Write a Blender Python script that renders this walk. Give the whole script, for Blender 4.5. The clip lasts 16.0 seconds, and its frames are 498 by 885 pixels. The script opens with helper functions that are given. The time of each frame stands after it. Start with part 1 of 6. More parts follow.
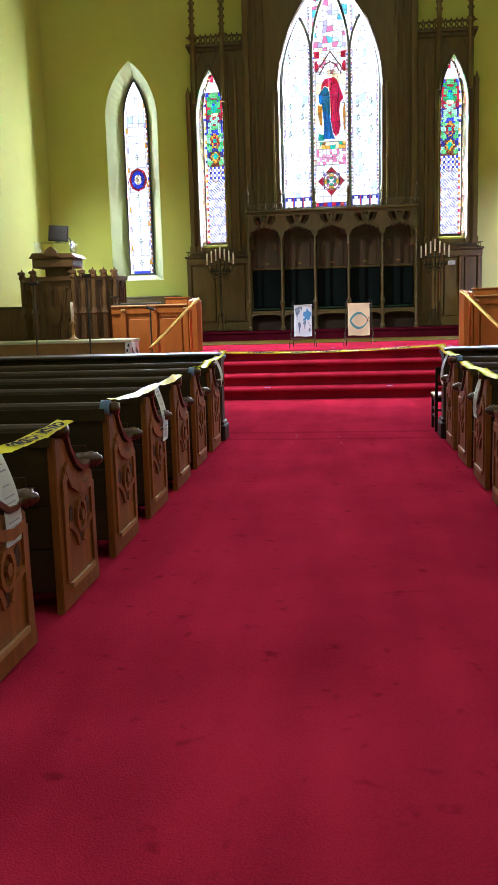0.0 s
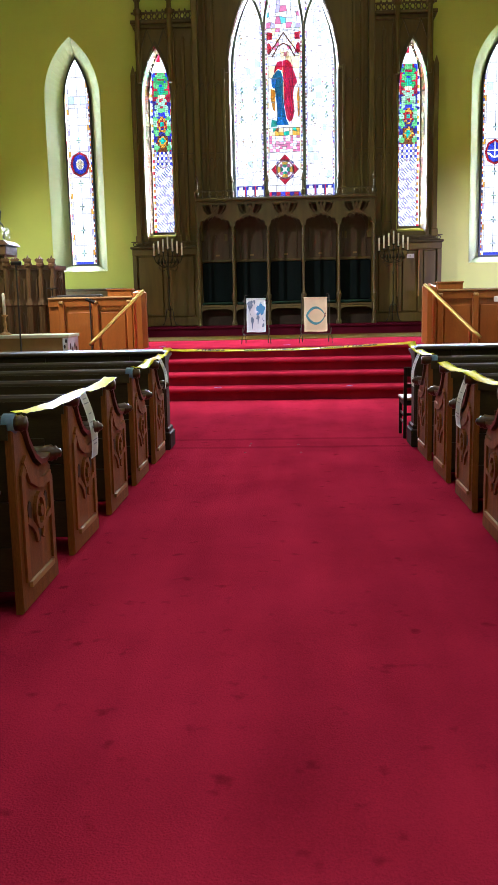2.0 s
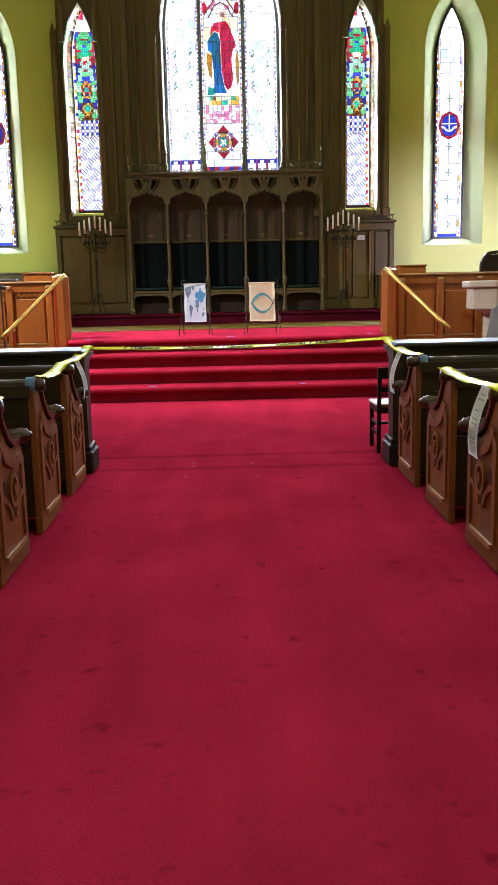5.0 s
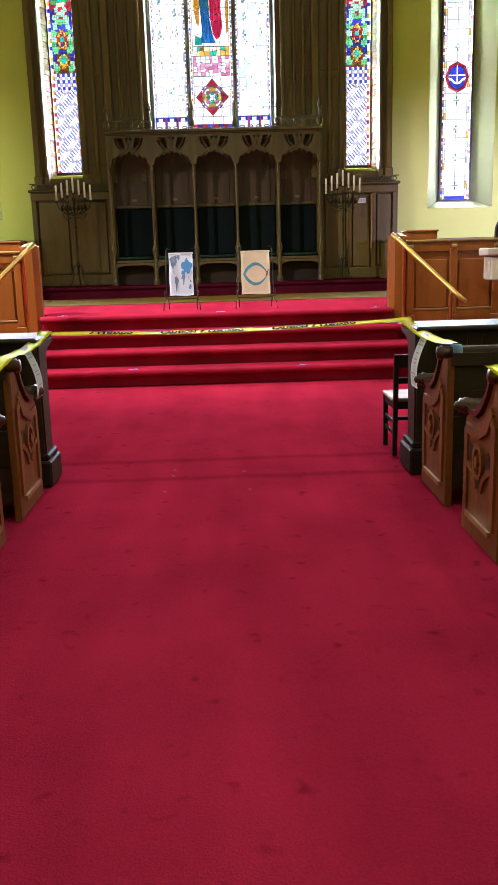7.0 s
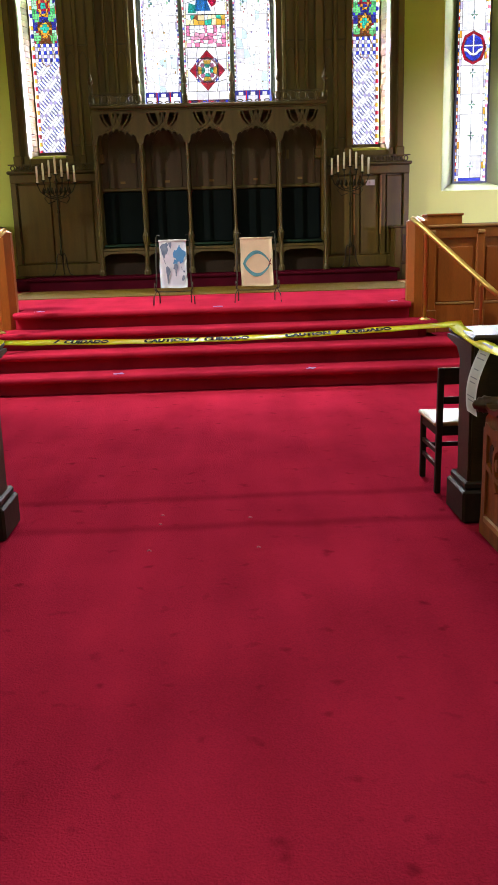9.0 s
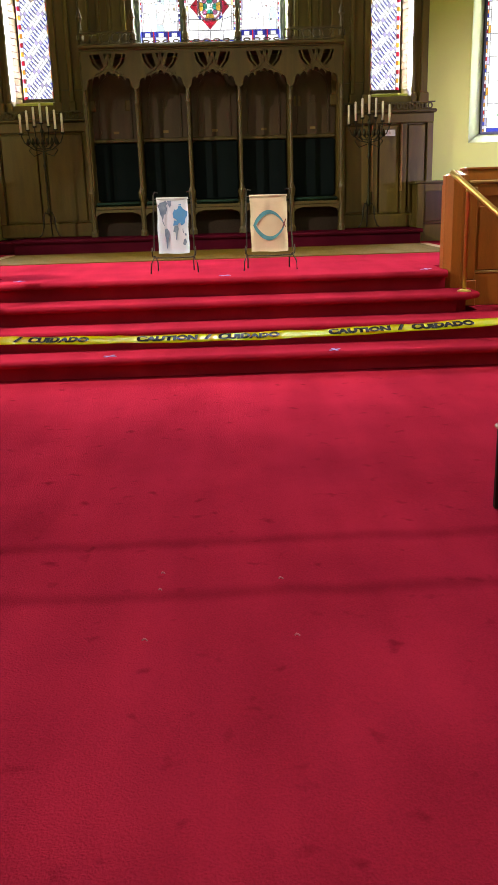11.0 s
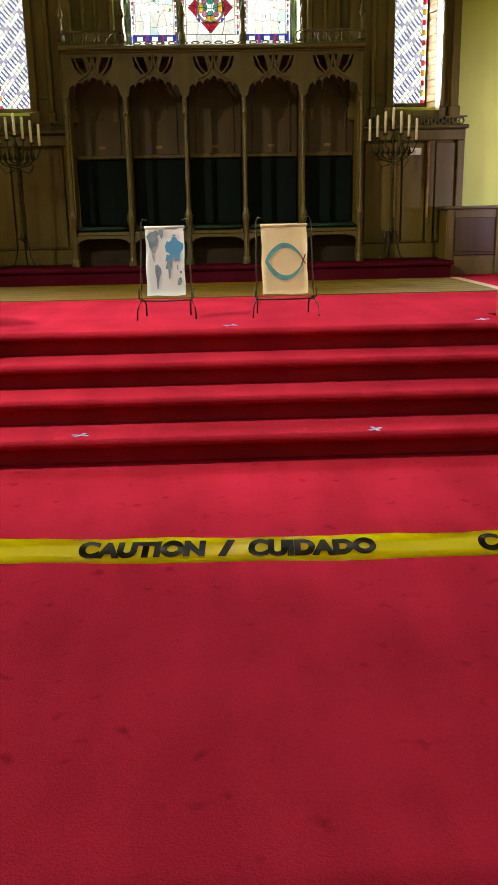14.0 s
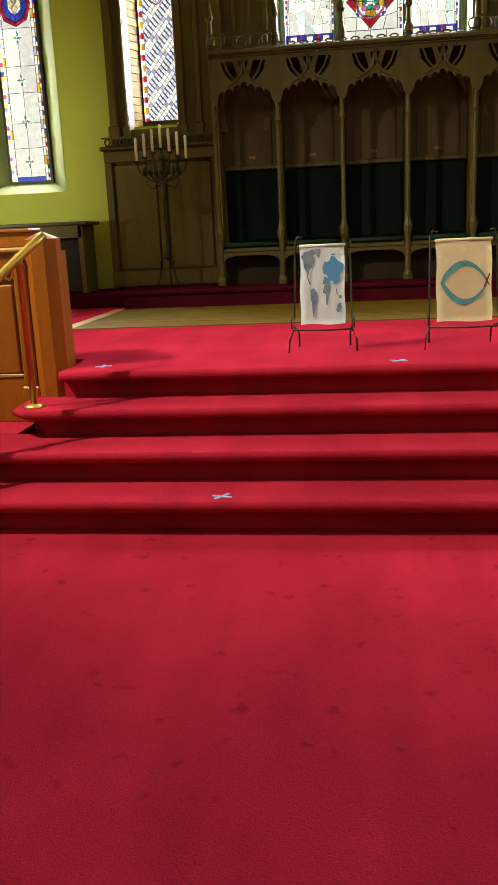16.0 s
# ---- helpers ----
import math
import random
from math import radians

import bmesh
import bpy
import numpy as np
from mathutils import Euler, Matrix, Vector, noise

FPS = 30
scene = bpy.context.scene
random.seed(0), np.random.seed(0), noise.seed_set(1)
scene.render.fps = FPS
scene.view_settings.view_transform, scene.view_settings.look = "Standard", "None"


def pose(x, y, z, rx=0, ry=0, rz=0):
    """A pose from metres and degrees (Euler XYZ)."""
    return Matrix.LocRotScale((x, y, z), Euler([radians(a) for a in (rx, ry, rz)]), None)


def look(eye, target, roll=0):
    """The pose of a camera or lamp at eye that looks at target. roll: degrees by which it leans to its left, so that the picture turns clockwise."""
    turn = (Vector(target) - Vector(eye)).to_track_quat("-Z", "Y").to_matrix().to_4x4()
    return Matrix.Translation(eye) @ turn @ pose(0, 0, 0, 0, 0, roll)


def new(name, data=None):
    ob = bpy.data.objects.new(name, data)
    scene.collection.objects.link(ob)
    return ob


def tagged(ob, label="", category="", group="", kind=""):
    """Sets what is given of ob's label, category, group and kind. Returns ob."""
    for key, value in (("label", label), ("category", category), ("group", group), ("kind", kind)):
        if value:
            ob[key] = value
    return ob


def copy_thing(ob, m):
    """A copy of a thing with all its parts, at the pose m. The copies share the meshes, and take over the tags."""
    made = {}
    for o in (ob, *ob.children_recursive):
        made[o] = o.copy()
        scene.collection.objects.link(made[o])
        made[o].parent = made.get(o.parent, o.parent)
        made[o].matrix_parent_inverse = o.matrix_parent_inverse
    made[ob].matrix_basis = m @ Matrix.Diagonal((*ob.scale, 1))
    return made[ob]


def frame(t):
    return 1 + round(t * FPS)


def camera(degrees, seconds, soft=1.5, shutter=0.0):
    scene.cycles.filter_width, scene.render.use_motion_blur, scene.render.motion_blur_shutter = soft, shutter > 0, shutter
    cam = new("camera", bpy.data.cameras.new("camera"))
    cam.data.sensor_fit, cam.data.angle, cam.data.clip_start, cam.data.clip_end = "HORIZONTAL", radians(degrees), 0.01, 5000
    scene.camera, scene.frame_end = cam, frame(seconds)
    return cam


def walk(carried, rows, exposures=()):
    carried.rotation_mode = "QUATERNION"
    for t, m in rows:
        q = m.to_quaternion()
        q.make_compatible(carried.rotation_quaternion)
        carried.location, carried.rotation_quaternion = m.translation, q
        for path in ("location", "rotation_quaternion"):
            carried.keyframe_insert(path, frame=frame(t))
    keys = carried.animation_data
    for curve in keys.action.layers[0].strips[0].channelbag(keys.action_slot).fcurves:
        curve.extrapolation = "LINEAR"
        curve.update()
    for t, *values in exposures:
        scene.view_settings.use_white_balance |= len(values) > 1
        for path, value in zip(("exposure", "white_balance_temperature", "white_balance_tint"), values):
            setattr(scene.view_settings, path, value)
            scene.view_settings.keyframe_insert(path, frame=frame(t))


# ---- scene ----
from mathutils.geometry import tessellate_polygon

cam = camera(33.1, 16.0)
PATH = [
    (0, look((0.247, -12.739, 1.342), (0.002, -10.619, 1.009), -1.6)),
    (0.5, look((0.204, -12.583, 1.324), (0.001, -10.459, 0.991), -1.3)),
    (1, look((0.151, -12.303, 1.345), (0.057, -10.174, 1.001), -1.4)),
    (1.5, look((0.194, -12.026, 1.308), (0.099, -9.895, 0.969), -1.6)),
    (2, look((0.165, -11.764, 1.315), (0.045, -9.636, 0.968), -1.2)),
    (2.5, look((0.1, -11.51, 1.328), (0.005, -9.381, 0.976), -1.2)),
    (3, look((0.111, -11.268, 1.324), (0.048, -9.137, 0.977), -1.3)),
    (3.5, look((0.098, -10.964, 1.334), (0.035, -8.835, 0.977), -1.2)),
    (4, look((0.024, -10.691, 1.322), (-0.015, -8.561, 0.963), -1.0)),
    (4.5, look((0.037, -10.474, 1.325), (0.064, -8.346, 0.956), -0.9)),
    (7, look((0.1, -9.143, 1.369), (0.151, -7.036, 0.9), -1.6)),
    (7.5, look((0.062, -8.832, 1.367), (0.116, -6.726, 0.89), -1.9)),
    (8, look((0.058, -8.57, 1.375), (0.131, -6.466, 0.89), -2.2)),
    (8.5, look((0.094, -8.277, 1.394), (0.16, -6.172, 0.91), -2.0)),
    (9, look((0.076, -7.966, 1.375), (0.137, -5.865, 0.874), -1.7)),
    (11.5, look((-0.004, -6.508, 1.415), (0.055, -4.437, 0.806), -1.7)),
    (12, look((0.005, -6.221, 1.463), (0.027, -4.146, 0.861), -1.5)),
    (12.5, look((-0.018, -5.94, 1.459), (-0.025, -3.862, 0.869), -1.9)),
    (13, look((-0.06, -5.634, 1.443), (-0.053, -3.554, 0.863), -1.7)),
    (13.5, look((-0.01, -5.324, 1.479), (0.09, -3.245, 0.901), -1.2)),
    (14, look((-0.063, -5.048, 1.481), (0.016, -2.964, 0.923), -1.1)),
    (14.5, look((-0.13, -4.76, 1.526), (-0.045, -2.672, 0.978), -1.2)),
    (15, look((-0.13, -4.5, 1.537), (-0.08, -2.407, 1.007), -1.1)),
    (15.5, look((-0.138, -4.269, 1.554), (-0.295, -2.184, 1.014), -2.0)),
    (16, look((-0.197, -4.095, 1.545), (-0.481, -2.021, 1.016), -2.6)),
]
EXPOSURES = [(0, 0.48, 6000, 10), (7, 0.44, 6350, 11), (9, 0.28, 6750, 10), (11.4, 0.38, 7400, 6), (12.1, 0.16, 7800, 4), (13.5, 0.16, 8200, -3), (14.5, 0.08, 8500, -5), (16, -0.06, 8600, -4)]
walk(cam, PATH, EXPOSURES)

# ---------------------------------------------------------------- light
world = bpy.data.worlds.new("sky")
scene.world = world
world.use_nodes = True
_sky = world.node_tree.nodes.new("ShaderNodeTexSky")
_sky.sky_type, _sky.sun_disc = "NISHITA", False
_sky.sun_elevation, _sky.sun_rotation = radians(48), radians(150)
world.node_tree.links.new(_sky.outputs[0], world.node_tree.nodes["Background"].inputs[0])
world.node_tree.nodes["Background"].inputs[1].default_value = 0.1


def area_lamp(name, x, y, z, rx, rz, wide, tall, watts, colour=(1, 1, 1)):
    data = bpy.data.lights.new(name, "AREA")
    data.shape, data.size, data.size_y, data.energy, data.color = "RECTANGLE", wide, tall, watts, colour
    ob = new(name, data)
    ob.matrix_world = pose(x, y, z, rx, 0, rz)
    return ob


def spot_lamp(name, eye, target, watts, degrees, blend, radius, colour):
    data = bpy.data.lights.new(name, "SPOT")
    data.energy, data.spot_size, data.spot_blend, data.shadow_soft_size, data.color = watts, radians(degrees), blend, radius, colour
    ob = new(name, data)
    ob.matrix_world = look(eye, target)
    return ob


DAY = (0.93, 0.97, 1.0)
SKY_W = 280.0   # watts a square metre of window
# sky light just outside the windows of the east wall (facing back into the church)
area_lamp("window_light", 0, 8.1, 6.3, -90, 0, 3.0, 5.8, SKY_W * 3.0 * 5.8, DAY)
for sx in (-1, 1):
    area_lamp("window_light", sx * 4.5, 7.36, 4.5, -90, 0, 1.0, 5.0, SKY_W * 5.0, DAY)
    area_lamp("window_light", sx * 2.68, 7.36, 4.8, -90, 0, 0.9, 4.4, SKY_W * 0.9 * 4.4, DAY)
# unseen fill lamps added in assumed nave side windows, beside and behind the walk
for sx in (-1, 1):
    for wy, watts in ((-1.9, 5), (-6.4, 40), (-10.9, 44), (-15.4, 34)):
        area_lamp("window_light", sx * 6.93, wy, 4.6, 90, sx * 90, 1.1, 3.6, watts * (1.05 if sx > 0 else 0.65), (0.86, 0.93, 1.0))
# unseen hanging lamps added high over the nave aisle and pews, above the view
for sx in (-1, 1):
    for wy, watts in ((-3.6, 9), (-7.2, 32), (-11.0, 20), (-15.0, 8)):
        area_lamp("overhead_fill", sx * 2.7, wy, 7.8, 0, 0, 0.6, 0.6, watts, (1.0, 0.95, 0.92))
# bright overcast sky beyond the east windows
_m = bpy.data.materials.new("sky_glow")
_m.use_nodes = True
_e = _m.node_tree.nodes.new("ShaderNodeEmission")
_e.inputs[0].default_value, _e.inputs[1].default_value = (0.95, 0.97, 1.0, 1), 1.55
_m.node_tree.links.new(_e.outputs[0], _m.node_tree.nodes["Material Output"].inputs[0])
_d = bpy.data.meshes.new("backdrop")
_d.from_pydata([(-9, 8.6, 1), (9, 8.6, 1), (9, 8.6, 13), (-9, 8.6, 13)], [], [(0, 3, 2, 1)])
_d.materials.append(_m)
tagged(new("backdrop", _d), "plain bright overcast sky outside the windows", "sky", kind="structure")
# the two spots that light the chancel steps
spot_lamp("spot_light", (-5.35, -0.55, 5.7), (-0.1, 2.5, 0.6), 2800, 71, 1.0, 0.04, (1, 0.92, 0.82))
spot_lamp("spot_light", (5.35, -0.55, 5.7), (0.1, 2.5, 0.6), 560, 71, 1.0, 0.05, (1, 0.93, 0.84))
# unseen low lamps added beside the choir stalls to brighten the east wall's foot
# south lamp is violet-blue to whiten the yellow-green paint; north lamp is weaker
spot_lamp("spot_light", (6.25, 2.9, 1.75), (4.75, 6.75, 2.0), 1250, 60, 1.0, 0.15, (0.52, 0.47, 1.0))
spot_lamp("spot_light", (-6.25, 2.9, 1.75), (-4.9, 6.75, 2.3), 330, 60, 1.0, 0.15, (0.90, 1.0, 0.86))

# ---------------------------------------------------------------- materials


def mat(name, colour, rough=0.6, metal=0.0, vary=0.15, size=3.0, fine=60.0, bump=0.15, spec=0.5, sheen=0.0, dark=None, wave=None):
    """Paint, wood, cloth and so on: a base colour that drifts at a large and a fine scale, with relief."""
    m = bpy.data.materials.new(name)
    m.use_nodes = True
    nt = m.node_tree
    n, l = nt.nodes, nt.links
    b = n["Principled BSDF"]
    b.inputs["Roughness"].default_value, b.inputs["Metallic"].default_value = rough, metal
    b.inputs["Specular IOR Level"].default_value = spec
    if sheen:
        b.inputs["Sheen Weight"].default_value = sheen
    co = n.new("ShaderNodeTexCoord")
    big, small = n.new("ShaderNodeTexNoise"), n.new("ShaderNodeTexNoise")
    mapping = n.new("ShaderNodeMapping")
    if wave:
        mapping.inputs["Scale"].default_value = wave
    l.new(co.outputs["Object"], mapping.inputs[0])
    big.inputs["Scale"].default_value, small.inputs["Scale"].default_value = size, fine
    big.inputs["Detail"].default_value, small.inputs["Detail"].default_value = 4, 3
    l.new(mapping.outputs[0], big.inputs["Vector"])
    l.new(mapping.outputs[0], small.inputs["Vector"])
    ramp = n.new("ShaderNodeValToRGB")
    lo = dark or tuple(c * (1 - 1.6 * vary) for c in colour)
    hi = tuple(min(1, c * (1 + vary)) for c in colour)
    ramp.color_ramp.elements[0].position, ramp.color_ramp.elements[0].color = 0.3, (*lo, 1)
    ramp.color_ramp.elements[1].position, ramp.color_ramp.elements[1].color = 0.68, (*hi, 1)
    mix = n.new("ShaderNodeMix")
    mix.data_type = "FLOAT"
    mix.inputs["Factor"].default_value = 0.4
    l.new(big.outputs[0], mix.inputs[2])
    l.new(small.outputs[0], mix.inputs[3])
    info = n.new("ShaderNodeObjectInfo")
    add = n.new("ShaderNodeMath")
    add.operation = "MULTIPLY_ADD"
    l.new(info.outputs["Random"], add.inputs[0])
    add.inputs[1].default_value = 0.08
    l.new(mix.outputs[0], add.inputs[2])
    l.new(add.outputs[0], ramp.inputs[0])
    l.new(ramp.outputs[0], b.inputs["Base Color"])
    bp = n.new("ShaderNodeBump")
    bp.inputs["Strength"].default_value, bp.inputs["Distance"].default_value = bump, 0.01
    l.new(small.outputs[0], bp.inputs["Height"])
    l.new(bp.outputs[0], b.inputs["Normal"])
    return m


def carpet_mat(name, colour, stains=True, dark_bands=()):
    """Short-pile carpet: trodden patches, small dark stains and pile relief."""
    m = mat(name, colour, 1.0, 0, 0.21, 1.3, 150, 0.5, 0.0)
    nt = m.node_tree
    n, l = nt.nodes, nt.links
    b = n["Principled BSDF"]
    src = b.inputs["Base Color"].links[0].from_socket
    co = n.new("ShaderNodeTexCoord")
    sp, ln = n.new("ShaderNodeTexNoise"), n.new("ShaderNodeTexNoise")
    sp.inputs["Scale"].default_value, sp.inputs["Detail"].default_value = 9.0, 2.0
    l.new(co.outputs["Object"], sp.inputs["Vector"])
    mp = n.new("ShaderNodeMapping")
    mp.inputs["Scale"].default_value = (2.2, 0.35, 1)
    l.new(co.outputs["Object"], mp.inputs[0])
    l.new(mp.outputs[0], ln.inputs["Vector"])
    ln.inputs["Scale"].default_value = 1.6
    r1, r2 = n.new("ShaderNodeMapRange"), n.new("ShaderNodeMapRange")
    for r, src_n, a, c, lo in ((r1, sp, 0.64, 0.76, 0.62 if stains else 1.0), (r2, ln, 0.35, 0.7, 0.86)):
        r.inputs[1].default_value, r.inputs[2].default_value = a, c
        r.inputs[3].default_value, r.inputs[4].default_value = (1.0, lo) if r is r1 else (lo, 1.05)
        l.new(src_n.outputs[0], r.inputs[0])
    mu = n.new("ShaderNodeMath")
    mu.operation = "MULTIPLY"
    l.new(r1.outputs[0], mu.inputs[0])
    l.new(r2.outputs[0], mu.inputs[1])
    for sy in dark_bands:   # darker, wavering, soft-edged band across the carpet
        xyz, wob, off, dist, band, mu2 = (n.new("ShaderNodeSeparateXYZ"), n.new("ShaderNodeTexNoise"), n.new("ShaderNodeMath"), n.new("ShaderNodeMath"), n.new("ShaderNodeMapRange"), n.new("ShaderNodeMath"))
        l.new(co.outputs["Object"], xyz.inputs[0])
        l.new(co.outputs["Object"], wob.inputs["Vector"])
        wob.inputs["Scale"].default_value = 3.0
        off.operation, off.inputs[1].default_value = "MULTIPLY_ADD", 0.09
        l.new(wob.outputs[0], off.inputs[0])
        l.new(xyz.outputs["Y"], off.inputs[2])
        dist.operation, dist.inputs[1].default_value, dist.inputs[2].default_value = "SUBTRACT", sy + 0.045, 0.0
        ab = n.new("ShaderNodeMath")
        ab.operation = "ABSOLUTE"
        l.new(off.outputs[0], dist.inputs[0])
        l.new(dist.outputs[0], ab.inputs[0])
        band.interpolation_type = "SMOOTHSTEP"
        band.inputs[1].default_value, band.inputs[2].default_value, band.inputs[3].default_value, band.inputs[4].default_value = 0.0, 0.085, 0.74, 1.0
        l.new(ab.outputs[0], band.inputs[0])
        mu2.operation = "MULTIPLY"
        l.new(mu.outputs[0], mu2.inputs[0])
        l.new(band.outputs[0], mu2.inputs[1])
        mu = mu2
    vm = n.new("ShaderNodeVectorMath")
    vm.operation = "SCALE"
    l.new(src, vm.inputs[0])
    l.new(mu.outputs[0], vm.inputs["Scale"])
    l.new(vm.outputs[0], b.inputs["Base Color"])
    return m


def glass_mat(name, tint):
    """Stained glass: light passes through, coloured; a faint gloss and uneven tint."""
    m = bpy.data.materials.new(name)
    m.use_nodes = True
    n, l = m.node_tree.nodes, m.node_tree.links
    n.remove(n["Principled BSDF"])
    out = n["Material Output"]
    tr, gl, mx = n.new("ShaderNodeBsdfTransparent"), n.new("ShaderNodeBsdfGlossy"), n.new("ShaderNodeMixShader")
    no, ra, co, info = n.new("ShaderNodeTexNoise"), n.new("ShaderNodeMapRange"), n.new("ShaderNodeTexCoord"), n.new("ShaderNodeObjectInfo")
    no.inputs["Scale"].default_value = 14
    l.new(co.outputs["Object"], no.inputs["Vector"])
    sm = n.new("ShaderNodeMath")
    l.new(no.outputs[0], sm.inputs[0])
    l.new(info.outputs["Random"], sm.inputs[1])
    ra.inputs[1].default_value, ra.inputs[2].default_value, ra.inputs[3].default_value, ra.inputs[4].default_value = 0.3, 1.7, 0.80, 1.04
    l.new(sm.outputs[0], ra.inputs[0])
    vm = n.new("ShaderNodeVectorMath")
    vm.operation = "SCALE"
    vm.inputs[0].default_value = tuple(c ** 0.5 for c in tint)
    l.new(ra.outputs[0], vm.inputs["Scale"])
    l.new(vm.outputs[0], tr.inputs[0])
    gl.inputs["Roughness"].default_value = 0.15
    mx.inputs[0].default_value = 0.05
    l.new(tr.outputs[0], mx.inputs[1])
    l.new(gl.outputs[0], mx.inputs[2])
    l.new(mx.outputs[0], out.inputs[0])
    return m


GRAIN_V, GRAIN_X = (6, 6, 0.7), (0.7, 6, 6)
M = dict(
    wall=mat("wall_paint", (0.484, 0.515, 0.125), 0.85, 0, 0.05, 0.8, 90, 0.06),
    reveal=mat("reveal_plaster", (0.44, 0.48, 0.25), 0.85, 0, 0.05, 1.5, 90, 0.08),
    ceiling=mat("ceiling_plaster", (0.562, 0.53, 0.351), 0.9, 0, 0.05),
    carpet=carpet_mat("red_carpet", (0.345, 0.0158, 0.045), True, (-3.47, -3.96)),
    carpet_step=carpet_mat("step_carpet", (0.345, 0.0165, 0.0465), False),
    knob=mat("polished_dark_oak", (0.055, 0.022, 0.007), 0.32, 0, 0.2, 6, 40, 0.05),
    # linen darkened in its colour for faces out of the light
    linen_front=mat("unlit_linen", (0.20, 0.13, 0.045), 0.8, 0, 0.12, 5, 120, 0.1),
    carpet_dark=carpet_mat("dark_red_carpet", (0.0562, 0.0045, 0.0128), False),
    boards=mat("floor_oak", (0.115, 0.070, 0.009), 0.75, 0, 0.2, 3, 50, 0.1, 0.12, wave=GRAIN_X),
    oak=mat("reredos_oak", (0.092, 0.062, 0.009), 0.5, 0, 0.22, 2.2, 45, 0.12, wave=GRAIN_V),
    oak_light=mat("carved_oak", (0.064, 0.045, 0.010), 0.5, 0, 0.22, 2.2, 45, 0.15, wave=GRAIN_V),
    oak_red=mat("panel_oak", (0.044, 0.023, 0.008), 0.5, 0, 0.25, 2.2, 45, 0.1, wave=GRAIN_V),
    pew=mat("pew_oak", (0.185, 0.063, 0.010), 0.48, 0, 0.36, 2.5, 40, 0.12, 0.3, wave=GRAIN_V),
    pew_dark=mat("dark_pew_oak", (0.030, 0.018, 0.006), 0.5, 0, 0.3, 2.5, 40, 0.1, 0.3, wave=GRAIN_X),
    desk=mat("orange_oak", (0.257, 0.0764, 0.0117), 0.38, 0, 0.18, 2.0, 40, 0.08, wave=GRAIN_V),
    desk_top=mat("desk_top_oak", (0.312, 0.172, 0.0624), 0.4, 0, 0.2, 2.0, 40, 0.08, wave=GRAIN_X),
    pulpit=mat("pulpit_oak", (0.085, 0.042, 0.013), 0.45, 0, 0.28, 2.5, 40, 0.12, wave=GRAIN_V),
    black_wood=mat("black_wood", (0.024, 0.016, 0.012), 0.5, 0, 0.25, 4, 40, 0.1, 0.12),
    velvet=mat("green_velvet", (0.0039, 0.0078, 0.00858), 0.9, 0, 0.1, 4, 120, 0.2, 0.1),
    cushion=mat("green_cushion", (0.0109, 0.0281, 0.0203), 0.9, 0, 0.2, 5, 120, 0.2, 0.1),
    brass=mat("brass", (0.515, 0.367, 0.109), 0.36, 0.75, 0.12, 6, 60, 0.03),
    iron=mat("wrought_iron", (0.03, 0.027, 0.022), 0.5, 0.6, 0.2, 8, 80, 0.1),
    tarnish=mat("aged_metal", (0.028, 0.030, 0.016), 0.55, 0.7, 0.25, 8, 80, 0.1),
    wax=mat("candle_wax", (0.663, 0.647, 0.577), 0.5, 0, 0.04, 8, 60, 0.03),
    stone=mat("pale_stone", (0.484, 0.452, 0.39), 0.75, 0, 0.12, 3, 60, 0.2),
    jamb=mat("jamb_stone", (0.34, 0.25, 0.18), 0.85, 0, 0.2, 5, 60, 0.2),
    lead=mat("lead_came", (0.035, 0.04, 0.05), 0.5, 0.3, 0.1, 8, 60, 0.05),
    paper=mat("white_paper", (0.80, 0.80, 0.78), 0.8, 0, 0.03, 4, 60, 0.02),
    ink=mat("grey_ink", (0.38, 0.39, 0.41), 0.8, 0, 0.05),
    tape=mat("yellow_tape", (0.99, 0.95, 0.012), 0.32, 0, 0.03, 6, 40, 0.02, 0.55),
    lint=mat("pink_lint", (0.50, 0.20, 0.22), 0.9, 0, 0.1),
    tape_ink=mat("black_ink", (0.009, 0.009, 0.006), 0.6, 0, 0.05, spec=0.03),
    rail_tape=mat("blue_painters_tape", (0.0936, 0.172, 0.281), 0.6, 0, 0.12, 20, 90, 0.05),
    blue_tape=mat("blue_masking_tape", (0.234, 0.242, 0.577), 0.7, 0, 0.08, 20, 90, 0.05),
    cloth=mat("white_cloth", (0.515, 0.546, 0.608), 0.9, 0, 0.07, 6, 150, 0.15),
    cream=mat("cream_cloth", (0.577, 0.491, 0.374), 0.9, 0, 0.08, 6, 150, 0.15),
    blue_print=mat("blue_print", (0.03, 0.15, 0.36), 0.9, 0, 0.2, 17, 150, 0.1, dark=(0.06, 0.17, 0.34)),
    slate_print=mat("slate_print", (0.06, 0.09, 0.16), 0.9, 0, 0.2, 22, 150, 0.1, dark=(0.20, 0.25, 0.34)),
    teal_print=mat("teal_print", (0.05, 0.19, 0.26), 0.9, 0, 0.3, 14, 150, 0.1),
    red_ink=mat("dark_red_ink", (0.14, 0.02, 0.03), 0.9, 0, 0.1),
    linen=mat("table_linen", (0.484, 0.515, 0.39), 0.85, 0, 0.06, 5, 120, 0.1),
    plastic=mat("black_plastic", (0.012, 0.012, 0.014), 0.6, 0, 0.1),
    acrylic=mat("clear_acrylic", (0.55, 0.56, 0.45), 0.15, 0, 0.03),
    cover=mat("book_cover", (0.18, 0.07, 0.05), 0.5, 0, 0.15),
)
